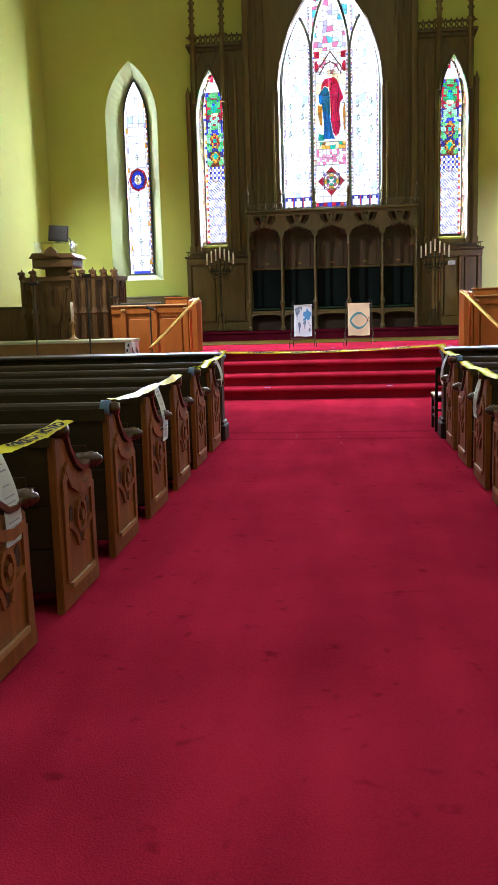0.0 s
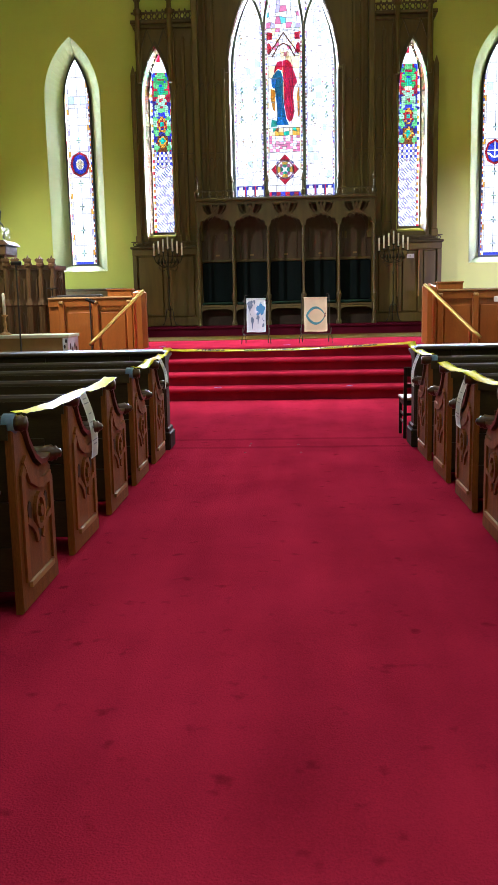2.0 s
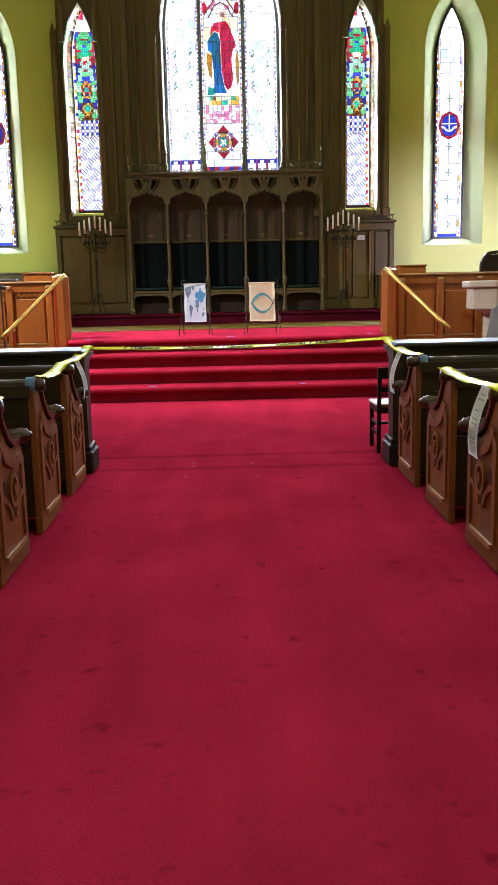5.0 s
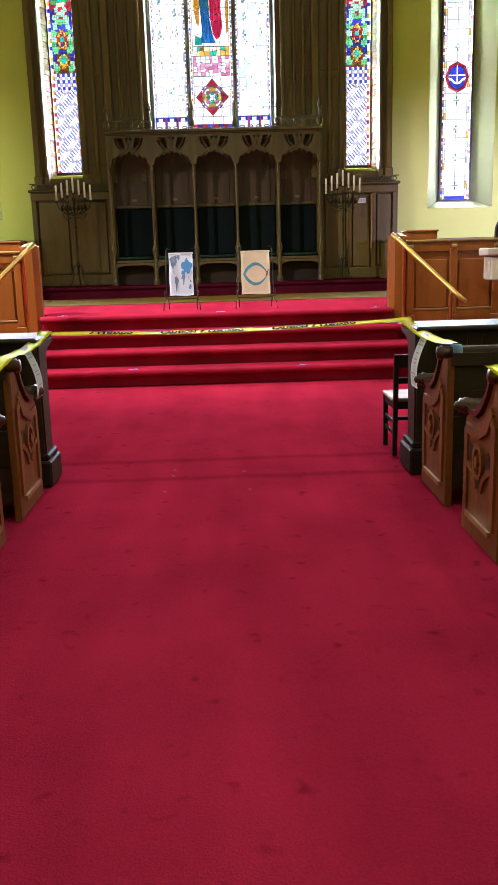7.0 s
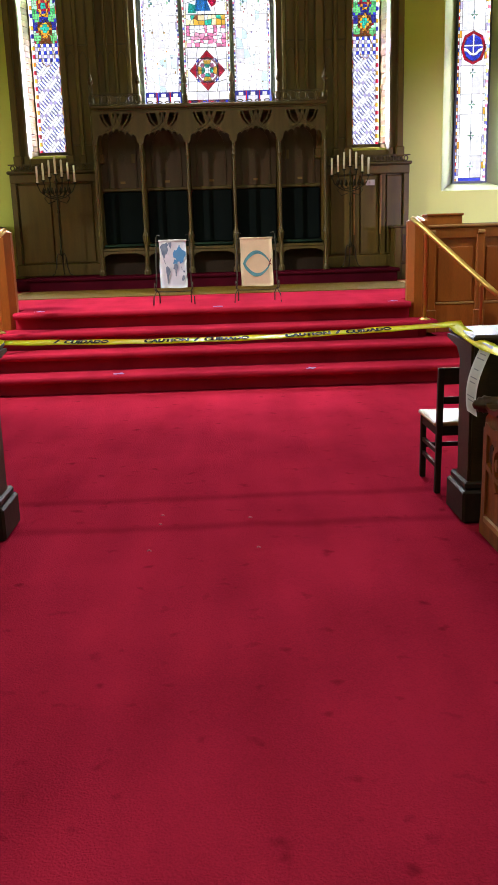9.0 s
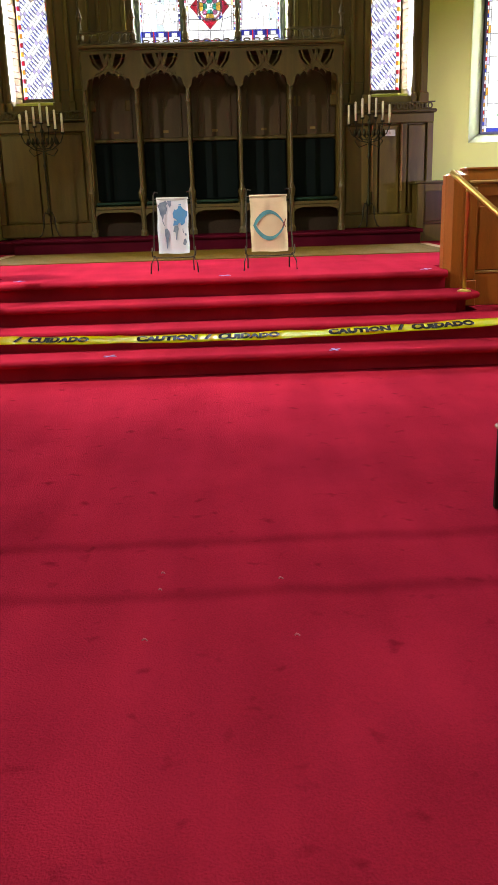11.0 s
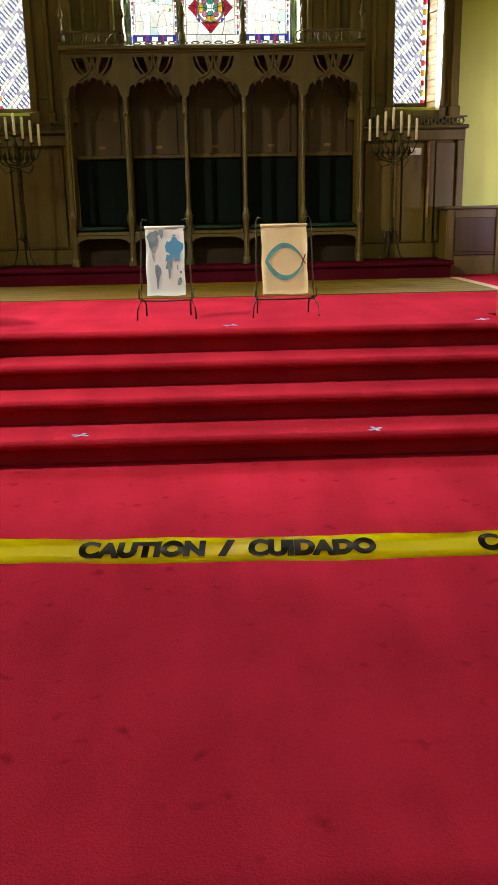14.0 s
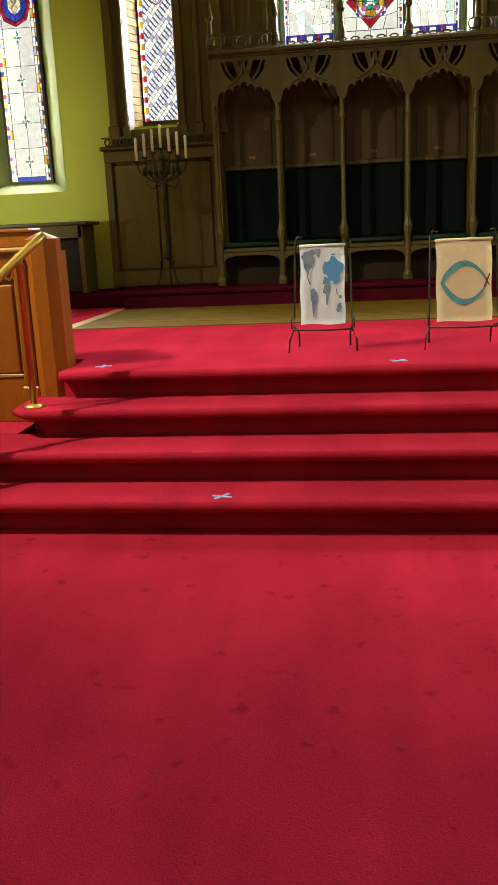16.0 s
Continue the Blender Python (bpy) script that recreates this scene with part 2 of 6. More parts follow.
G = {k: glass_mat("glass_" + k, v) for k, v in dict(
    clear=(0.84, 0.86, 0.94), milk=(0.76, 0.76, 0.86), ice=(0.60, 0.74, 0.84), blue=(0.035, 0.06, 0.55), navy=(0.02, 0.025, 0.24),
    red=(0.50, 0.012, 0.045), ruby=(0.32, 0.012, 0.04), green=(0.04, 0.38, 0.13), teal=(0.025, 0.42, 0.33), leaf=(0.15, 0.55, 0.22),
    mint=(0.36, 0.66, 0.46), gold=(0.66, 0.38, 0.06), amber=(0.55, 0.24, 0.03), pink=(0.58, 0.18, 0.34), brown=(0.16, 0.05, 0.02), cyan=(0.10, 0.40, 0.50),
    rose=(0.72, 0.36, 0.52), lilac=(0.50, 0.46, 0.72), cream=(0.80, 0.70, 0.46), robe=(0.50, 0.01, 0.06), gown=(0.015, 0.16, 0.46)).items()}

# thin plastic and paper let some light through
for _k, _f, _c in (("tape", 0.2, (1.0, 1.0, 0.02, 1)), ("paper", 0.3, (0.8, 0.8, 0.78, 1))):
    _n, _l = M[_k].node_tree.nodes, M[_k].node_tree.links
    _t, _x = _n.new("ShaderNodeBsdfTranslucent"), _n.new("ShaderNodeMixShader")
    _t.inputs[0].default_value, _x.inputs[0].default_value = _c, _f
    _l.new(_n["Principled BSDF"].outputs[0], _x.inputs[1])
    _l.new(_t.outputs[0], _x.inputs[2])
    _l.new(_x.outputs[0], _n["Material Output"].inputs[0])

# ---------------------------------------------------------------- builders


def thing(name, x, y, z, label, category, group="", kind=""):
    ob = new(name)
    ob.location = (x, y, z)
    ob.empty_display_size = 0.1
    return tagged(ob, label, category, group, kind)


def base_of(ob):
    while ob.parent:
        ob = ob.parent
    return ob.location


def part(name, bm, material, parent=None, label="", smooth=False, kind=""):
    """Links a bmesh, built in world metres, as one mesh object under a thing or a part."""
    if parent is not None:
        bmesh.ops.translate(bm, verts=bm.verts, vec=-Vector(base_of(parent)))
    bmesh.ops.recalc_face_normals(bm, faces=bm.faces)
    me = bpy.data.meshes.new(name)
    bm.to_mesh(me)
    bm.free()
    if smooth:
        me.polygons.foreach_set("use_smooth", [True] * len(me.polygons))
    me.materials.append(material)
    ob = new(name, me)
    if parent is not None:
        ob.parent = parent
    return tagged(ob, label, kind=kind)


def setting(name, bm, material, label, category, smooth=False):
    return tagged(part(name, bm, material, smooth=smooth), label, category, kind="structure")


def box(bm, x0, x1, y0, y1, z0, z1, bevel=0.0, seg=1):
    r = bmesh.ops.create_cube(bm, size=1)
    vs = r["verts"]
    for v in vs:
        v.co = Vector(((x0 + x1) / 2 + v.co.x * (x1 - x0), (y0 + y1) / 2 + v.co.y * (y1 - y0), (z0 + z1) / 2 + v.co.z * (z1 - z0)))
    if bevel:
        es = list({e for v in vs for e in v.link_edges})
        bmesh.ops.bevel(bm, geom=es, offset=bevel, segments=seg, affect="EDGES", clamp_overlap=True)
    return bm


def boxes(*specs, bevel=0.0):
    bm = bmesh.new()
    for s in specs:
        box(bm, *s, bevel=bevel)
    return bm


def lathe(bm, cx, cy, profile, n=16):
    """Turns (radius, z) pairs round a vertical axis."""
    rings = []
    for r, z in profile:
        rings.append([bm.verts.new((cx + r * math.cos(2 * math.pi * i / n), cy + r * math.sin(2 * math.pi * i / n), z)) for i in range(n)])
    for a, b in zip(rings, rings[1:]):
        for i in range(n):
            bm.faces.new((a[i], a[(i + 1) % n], b[(i + 1) % n], b[i]))
    bm.faces.new(rings[0])
    bm.faces.new(rings[-1])
    return bm


def tube(bm, pts, radius, n=8):
    """A round bar through the points; radius is one number or one a point."""
    pts = [Vector(p) for p in pts]
    rad = radius if isinstance(radius, (list, tuple)) else [radius] * len(pts)
    rings = []
    for i, p in enumerate(pts):
        d = (pts[min(i + 1, len(pts) - 1)] - pts[max(i - 1, 0)]).normalized()
        up = Vector((0, 0, 1)) if abs(d.z) < 0.9 else Vector((0, 1, 0))
        a = d.cross(up).normalized()
        b = d.cross(a).normalized()
        rings.append([bm.verts.new(p + rad[i] * (math.cos(2 * math.pi * k / n) * a + math.sin(2 * math.pi * k / n) * b)) for k in range(n)])
    for r0, r1 in zip(rings, rings[1:]):
        for k in range(n):
            bm.faces.new((r0[k], r0[(k + 1) % n], r1[(k + 1) % n], r1[k]))
    bm.faces.new(rings[0])
    bm.faces.new(rings[-1])
    return bm


def prism(bm, poly, a0, a1, axis="y"):
    """A flat outline given thickness. axis y: outline in x, z. axis x: outline in y, z. axis z: outline in x, y."""
    def at(p, a):
        return (p[0], a, p[1]) if axis == "y" else (a, p[0], p[1]) if axis == "x" else (p[0], p[1], a)
    f = [bm.verts.new(at(p, a0)) for p in poly]
    b = [bm.verts.new(at(p, a1)) for p in poly]
    bm.faces.new(f)
    bm.faces.new(b[::-1])
    for i in range(len(poly)):
        j = (i + 1) % len(poly)
        bm.faces.new((f[i], b[i], b[j], f[j]))
    return bm


def ribbon(bm, pts, wide, y0, y1, axis="y", closed=False):
    """A square bar of given width that follows a flat line of points, mitred at the corners."""
    ps = [Vector(p[:2]) for p in pts]
    ps = [p for i, p in enumerate(ps) if i == 0 or (p - ps[i - 1]).length > 1e-5]
    if closed and (ps[0] - ps[-1]).length < 1e-5:
        ps.pop()
    n = len(ps)
    if n < 2:
        return bm

    def at(p, a):
        return (p.x, a, p.y) if axis == "y" else (a, p.x, p.y) if axis == "x" else (p.x, p.y, a)
    rows_ = []
    for i in range(n):
        d0 = ps[i] - ps[i - 1] if (i > 0 or closed) else ps[1] - ps[0]
        d1 = ps[(i + 1) % n] - ps[i] if (i < n - 1 or closed) else d0
        n0, n1 = Vector((-d0.y, d0.x)).normalized(), Vector((-d1.y, d1.x)).normalized()
        m = n0 + n1
        m = n0 if m.length < 1e-4 else m.normalized()
        k = wide / 2 / max(0.45, m.dot(n0))
        rows_.append([bm.verts.new(at(ps[i] - m * k, y0)), bm.verts.new(at(ps[i] + m * k, y0)), bm.verts.new(at(ps[i] + m * k, y1)), bm.verts.new(at(ps[i] - m * k, y1))])
    for i in range(n if closed else n - 1):
        a, b = rows_[i], rows_[(i + 1) % n]
        for q in range(4):
            bm.faces.new((a[q], a[(q + 1) % 4], b[(q + 1) % 4], b[q]))
    if not closed:
        bm.faces.new(rows_[0])
        bm.faces.new(rows_[-1][::-1])
    return bm


def sheet(outer, holes, y0, y1, axis="y"):
    """A wall with openings. holes: (outline at y0, outline at y1), of equal length, so that reveals can splay."""
    bm = bmesh.new()

    def at(p, a):
        return (p[0], a, p[1]) if axis == "y" else (a, p[0], p[1])
    sides = []
    for k, a in ((0, y0), (1, y1)):
        loops = [outer] + [h[k] for h in holes]
        vs = [[bm.verts.new(at(p, a)) for p in lp] for lp in loops]
        flat = [v for lp in vs for v in lp]
        for tri in tessellate_polygon([[Vector((p[0], p[1], 0)) for p in lp] for lp in loops]):
            bm.faces.new([flat[i] for i in tri])
        sides.append(vs)
    for lf, lb in zip(*sides):
        for i in range(len(lf)):
            j = (i + 1) % len(lf)
            bm.faces.new((lf[i], lf[j], lb[j], lb[i]))
    return bm


def lancet(cx, half, z0, zs, zt, n=10):
    """The outline of a pointed window: sill z0, springing zs, tip zt."""
    h = zt - zs
    c = (h * h - half * half) / (2 * half)
    r = half + c
    right = []
    for i in range(n + 1):
        z = h * i / n
        right.append((max(0.0, math.sqrt(max(0, r * r - z * z)) - c), zs + z))
    pts = [(cx - half, z0), (cx + half, z0)] + [(cx + x, z) for x, z in right[:-1]] + [(cx, zt)] + [(cx - x, z) for x, z in reversed(right[:-1])]
    return pts


def clip(poly, region):
    """Cuts an outline to a convex, counter-clockwise region."""
    out = list(poly)
    for i in range(len(region)):
        a, b = region[i], region[(i + 1) % len(region)]
        if abs(a[0] - b[0]) + abs(a[1] - b[1]) < 1e-6:
            continue
        res = []
        for k in range(len(out)):
            p, q = out[k], out[(k + 1) % len(out)]
            sp = (b[0] - a[0]) * (p[1] - a[1]) - (b[1] - a[1]) * (p[0] - a[0])
            sq = (b[0] - a[0]) * (q[1] - a[1]) - (b[1] - a[1]) * (q[0] - a[0])
            if sp >= 0:
                res.append(p)
            if (sp >= 0) != (sq >= 0):
                t = sp / (sp - sq)
                res.append((p[0] + t * (q[0] - p[0]), p[1] + t * (q[1] - p[1])))
        out = res
        if len(out) < 3:
            return []
    return out


def area(poly):
    return abs(sum(p[0] * q[1] - q[0] * p[1] for p, q in zip(poly, poly[1:] + poly[:1]))) / 2


def rect(x0, x1, z0, z1):
    return [(x0, z0), (x1, z0), (x1, z1), (x0, z1)]


def ring(cx, cz, rx, rz, n=16, turn=0.0):
    return [(cx + rx * math.cos(2 * math.pi * i / n + turn), cz + rz * math.sin(2 * math.pi * i / n + turn)) for i in range(n)]


def glaze(window, region, pieces, y, over=(), came=0.010):
    """Panes and lead of one window light. pieces and over: (outline, colour); over lies just in front of the panes."""
    lead, todo = bmesh.new(), []
    for layer, yy in ((pieces, y), (over, y - 0.014)):
        for poly, colour in layer:
            poly = clip(poly, region)
            if len(poly) < 3 or area(poly) < 2e-4:
                continue
            todo.append((poly, yy, colour))
            ribbon(lead, poly, came, yy - 0.007, yy - 0.002, closed=True)
    came_ob = part("lead_came", lead, M["lead"], window)
    for poly, yy, colour in todo:
        part("pane", prism(bmesh.new(), poly, yy, yy + 0.005), G[colour], came_ob)
    return came_ob

# ---------------------------------------------------------------- the shell
RISE = 0.178
PLAT = 4 * RISE          # chancel floor
FOOT = 0.92             # top of the footpace under the stalls
WALL_Y = 6.75            # face of the east wall
SIDE = 6.5
BACK = -18.0
TOP = 10.4

LANCET_FACE = [lancet(s * 4.49, 0.60, 2.13, 5.75, 6.98) for s in (-1, 1)]
LANCET_GLASS = [lancet(s * 4.47, 0.28, 2.29, 5.72, 6.64) for s in (-1, 1)]
INNER_GLASS = [lancet(s * 2.655, 0.245, 2.93, 5.80, 6.70) for s in (-1, 1)]
INNER_OPEN = [lancet(s * 2.70, 0.33, 2.86, 5.80, 6.80) for s in (-1, 1)]
MAIN_GLASS = lancet(0.0, 1.135, 3.70, 6.40, 8.85, 16)
MAIN_OPEN = lancet(0.0, 1.20, 3.55, 6.40, 9.0, 16)

floor_bm = bmesh.new()
NX, NY = 26, 60
grid = [[None] * (NY + 1) for _ in range(NX + 1)]
for i in range(NX + 1):
    for j in range(NY + 1):
        x, y = -SIDE + 2 * SIDE * i / NX, BACK + (-BACK + 1.2) * j / NY
        grid[i][j] = floor_bm.verts.new((x, y, -0.004 + 0.003 * noise.noise((x * 0.9, y * 0.9, 0))))
for i in range(NX):
    for j in range(NY):
        floor_bm.faces.new((grid[i][j], grid[i + 1][j], grid[i + 1][j + 1], grid[i][j + 1]))
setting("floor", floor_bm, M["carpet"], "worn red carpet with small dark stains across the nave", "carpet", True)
def tread(name, z, y0, y1, half, corner=0.0):
    """One carpeted step with a soft nosing, its riser set deep for shade."""
    bm = bmesh.new()
    r = 0.032
    prof = [(y0 + r - r * math.sin(math.pi * q / 10), z - r + r * math.cos(math.pi * q / 10)) for q in range(11)]
    prof += [(y1, z - 2 * r), (y1, z)]
    if corner:
        def plan(e):
            return [(-half + corner + e, y0 + e), (half - corner - e, y0 + e), (half - e, y0 + corner + e), (half - e, y1), (-half + e, y1), (-half + e, y0 + corner + e)]
        rings = []
        for q in range(11):   # soft nosing carried round the cut corners
            rings.append([bm.verts.new((px, py, z - r + r * math.cos(math.pi * q / 10))) for px, py in plan(r - r * math.sin(math.pi * q / 10))])
        for lo, hi in zip(rings, rings[1:]):
            for k in range(6):
                bm.faces.new((lo[k], hi[k], hi[(k + 1) % 6], lo[(k + 1) % 6]))
        bm.faces.new(rings[0])
        bm.faces.new(rings[-1][::-1])
        prism(bm, plan(0.1), z - RISE, z - 2 * r, "z")
    else:
        prism(bm, prof, -half, half, "x")
        box(bm, -half, half, y0 + 0.1, y1, z - RISE, z - 2 * r)
    return setting(name, bm, M["carpet_step"], "red carpeted chancel step with rounded nosing", "step")


tread("step", RISE, 0.0, 0.50, 2.9)
tread("step", 2 * RISE, 0.35, 0.85, 2.9)
tread("step", 3 * RISE, 0.70, 1.25, 2.36, 0.12)
tread("chancel_floor", PLAT, 1.04, 3.5, 2.12)
bm = boxes((-SIDE, SIDE, 3.5, WALL_Y, PLAT - RISE, PLAT - 0.004), (-SIDE, -2.12, 1.66, 3.5, 0, PLAT - 0.004), (2.12, SIDE, 1.66, 3.5, 0, PLAT - 0.004),
           (-SIDE, -2.9, 0.86, 1.66, 0, 2 * RISE), (2.9, SIDE, 0.86, 1.66, 0, 2 * RISE), (-2.9, -2.36, 0.86, 1.66, 0, 2 * RISE), (2.36, 2.9, 0.86, 1.66, 0, 2 * RISE))
setting("chancel_base", bm, M["carpet_step"], "red carpeted chancel floor beside the stalls", "carpet")

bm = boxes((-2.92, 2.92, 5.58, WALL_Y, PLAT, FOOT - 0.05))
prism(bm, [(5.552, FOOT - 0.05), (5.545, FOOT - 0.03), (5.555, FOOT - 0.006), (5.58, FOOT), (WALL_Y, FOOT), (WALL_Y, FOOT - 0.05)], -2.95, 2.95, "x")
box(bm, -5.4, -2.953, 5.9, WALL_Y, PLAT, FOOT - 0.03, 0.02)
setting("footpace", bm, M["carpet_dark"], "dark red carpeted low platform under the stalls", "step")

# east wall, with splayed windows
outer = rect(-SIDE - 0.45, SIDE + 0.45, -0.3, TOP)
bm = sheet(outer, [(LANCET_FACE[i], LANCET_GLASS[i]) for i in (0, 1)] + [(INNER_OPEN[i], INNER_OPEN[i]) for i in (0, 1)] + [(MAIN_OPEN, MAIN_OPEN)], WALL_Y, 7.16)
wall_east = setting("wall_east", bm, M["wall"], "yellow-green painted plaster wall with pointed windows", "wall")
bm = sheet(outer, [(LANCET_GLASS[i], LANCET_GLASS[i]) for i in (0, 1)] + [(INNER_GLASS[i], INNER_GLASS[i]) for i in (0, 1)] + [(MAIN_OPEN, MAIN_OPEN)], 7.164, 7.24)
setting("wall_east_outer", bm, M["reveal"], "pale outer masonry of the east wall", "wall")
bm = sheet(rect(-1.75, 1.75, 3.0, 9.6), [(MAIN_OPEN, MAIN_OPEN)], 7.244, 7.78)
setting("wall_window_bay", bm, M["reveal"], "deep pale masonry round the great window", "wall")
bm = sheet(rect(-1.75, 1.75, 3.0, 9.6), [(MAIN_GLASS, MAIN_GLASS)], 7.784, 7.95)
setting("wall_window_bay_outer", bm, M["reveal"], "pale outer masonry round the great window", "wall")
# pale linings of the splayed reveals
for i in (0, 1):
    bm = bmesh.new()
    f, b = LANCET_FACE[i], LANCET_GLASS[i]
    cx = (-1, 1)[i] * 4.48

    def shrink(p, k):
        return (p[0] + (cx - p[0]) * k, p[1] + (4.4 - p[1]) * k * 0.14)
    a = [bm.verts.new((*((lambda q: (q[0], WALL_Y - 0.003, q[1]))(shrink(p, 0.012))),)) for p in f]
    c = [bm.verts.new((*((lambda q: (q[0], 7.158, q[1]))(shrink(p, 0.02))),)) for p in b]
    for k in range(len(a)):
        j = (k + 1) % len(a)
        bm.faces.new((a[k], a[j], c[j], c[k]))
    bmesh.ops.solidify(bm, geom=bm.faces[:], thickness=0.003)
    setting("window_reveal", bm, M["reveal"], "pale splayed window reveal with sloping sill", "window reveal")

# nave side walls, unseen plain windows added for fill beside and behind the walk
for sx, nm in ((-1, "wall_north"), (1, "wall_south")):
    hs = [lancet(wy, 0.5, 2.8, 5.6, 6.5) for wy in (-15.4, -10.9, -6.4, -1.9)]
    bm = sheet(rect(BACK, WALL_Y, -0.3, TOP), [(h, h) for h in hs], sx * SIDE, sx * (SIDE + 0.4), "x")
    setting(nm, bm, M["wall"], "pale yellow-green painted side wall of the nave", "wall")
setting("wall_west", boxes((-SIDE - 0.4, SIDE + 0.4, BACK - 0.3, BACK, -0.3, TOP)), M["wall"], "pale painted rear wall of the nave", "wall")
setting("ceiling", boxes((-SIDE - 0.45, SIDE + 0.45, BACK - 0.3, 7.95, TOP, TOP + 0.2)), M["ceiling"], "pale plaster church ceiling", "ceiling")

# ---------------------------------------------------------------- windows
rng = random.Random(4)


def jitter_grid(x0, x1, z0, z1, nx, nz, amount, colours):
    px = [[(x0 + (x1 - x0) * (i + (rng.uniform(-amount, amount) if 0 < i < nx else 0)) / nx,
            z0 + (z1 - z0) * (j + (rng.uniform(-amount, amount) if 0 < j < nz else 0)) / nz) for j in range(nz + 1)] for i in range(nx + 1)]
    return [([px[i][j], px[i + 1][j], px[i + 1][j + 1], px[i][j + 1]], rng.choice(colours)) for i in range(nx) for j in range(nz)]


def border(x0, x1, z0, z1, step, colours):
    n = max(1, round((z1 - z0) / step))
    return [(rect(x0, x1, z0 + (z1 - z0) * i / n, z0 + (z1 - z0) * (i + 1) / n), colours[i % len(colours)]) for i in range(n)]


def ring_band(cx, cz, ax, az, bx, bz, n, colour):
    out_ = []
    for k in range(n):
        a0, a1 = 2 * math.pi * k / n, 2 * math.pi * (k + 1) / n
        out_.append(([(cx + ax * math.cos(a0), cz + az * math.sin(a0)), (cx + bx * math.cos(a0), cz + bz * math.sin(a0)), (cx + bx * math.cos(a1), cz + bz * math.sin(a1)), (cx + ax * math.cos(a1), cz + az * math.sin(a1))], colour))
    return out_


def outer_window(idx, cx, anchor):
    shape = LANCET_GLASS[idx]
    w = thing("window_%d" % (idx + 1), cx, 7.1, 2.29, "tall pointed stained-glass window of pale panes with a blue and red medallion", "window", kind="structure")
    bm = bmesh.new()
    ribbon(bm, shape, 0.034, 7.07, 7.13, closed=True)
    part("window_frame", bm, M["lead"], w)
    h, b = 0.28, 0.085
    edge = ["gold", "clear", "blue", "amber", "milk", "red", "clear", "gold", "lilac", "amber", "navy", "clear", "ruby", "milk"]
    pieces = border(cx - h, cx - h + b * 0.55, 2.29, 6.7, 0.055, edge) + border(cx + h - b * 0.55, cx + h, 2.29, 6.7, 0.055, edge[::-1])
    fillet = ["clear", "lilac", "clear", "clear", "milk", "gold", "clear", "clear"]
    pieces += border(cx - h + b * 0.55, cx - h + b, 2.29, 6.7, 0.11, fillet) + border(cx + h - b, cx + h - b * 0.55, 2.29, 6.7, 0.11, fillet[::-1])
    xa, xb = cx - h + b, cx + h - b
    cuts = [2.29, 2.36, 2.72, 3.03, 3.40, 3.72, 4.17, 4.72, 5.26, 5.42, 5.62, 5.70, 5.86, 6.25, 6.7]
    for i, (a, c) in enumerate(zip(cuts, cuts[1:])):
        if i == 0:
            pieces.append((rect(xa, xb, a, c), "blue"))
        elif i in (10, 11):
            pieces += [(rect(xa + (xb - xa) * k / 3, xa + (xb - xa) * (k + 1) / 3, a, c), ("ice", "milk", "ice")[k] if i == 11 else "milk") for k in range(3)]
        elif i == 6:
            pieces.append((rect(xa, xb, a, c), "milk"))
        else:
            m = (xa + xb) / 2
            pieces += [(rect(xa, m, a, c), "clear"), (rect(m, xb, a, c), rng.choice(["clear", "milk"]))]
    over = ring_band(cx, 4.445, 0.165, 0.215, 0.215, 0.265, 8, "red")
    if not anchor:
        over += ring_band(cx, 4.445, 0.09, 0.115, 0.165, 0.215, 12, "blue")
    if anchor:
        # blue ground left open where the pale anchor shows
        for sg in (-1, 1):
            top = [(0.012, 0.20), (0.012, 0.045), (0.155, 0.045), (0.14, 0.11), (0.09, 0.17)]
            lo = [(0.012, 0.02), (0.012, -0.085), (0.05, -0.07), (0.09, -0.02), (0.16, 0.0), (0.155, 0.02)]
            low2 = [(0.0, -0.125), (0.06, -0.11), (0.11, -0.06), (0.16, -0.05), (0.12, -0.14), (0.06, -0.195), (0.0, -0.205)]
            for pl in (top, lo, low2):
                over.append(([(cx + sg * x_, 4.445 + z_) for x_, z_ in pl], "blue"))
    else:
        over += [(ring(cx + dx, 4.445 + dz, 0.04, 0.05, 8), "cream") for dx, dz in ((-0.045, 0), (0.045, 0), (0, 0.055), (0, -0.055))]
    for z in (2.55, 3.05, 3.55, 4.05, 4.95):      # small sea-green stars
        for q in range(4):
            over.append((ring(cx + 0.03 * math.cos(math.pi * q / 2), z + 0.045 * math.sin(math.pi * q / 2), 0.014 + 0.014 * (q % 2 == 0), 0.014 + 0.022 * (q % 2), 4), "cyan" if q % 2 else "mint"))
    glaze(w, shape, pieces, 7.1, over, 0.0055)
    return w


outer_window(0, -4.47, False)
outer_window(1, 4.47, True)


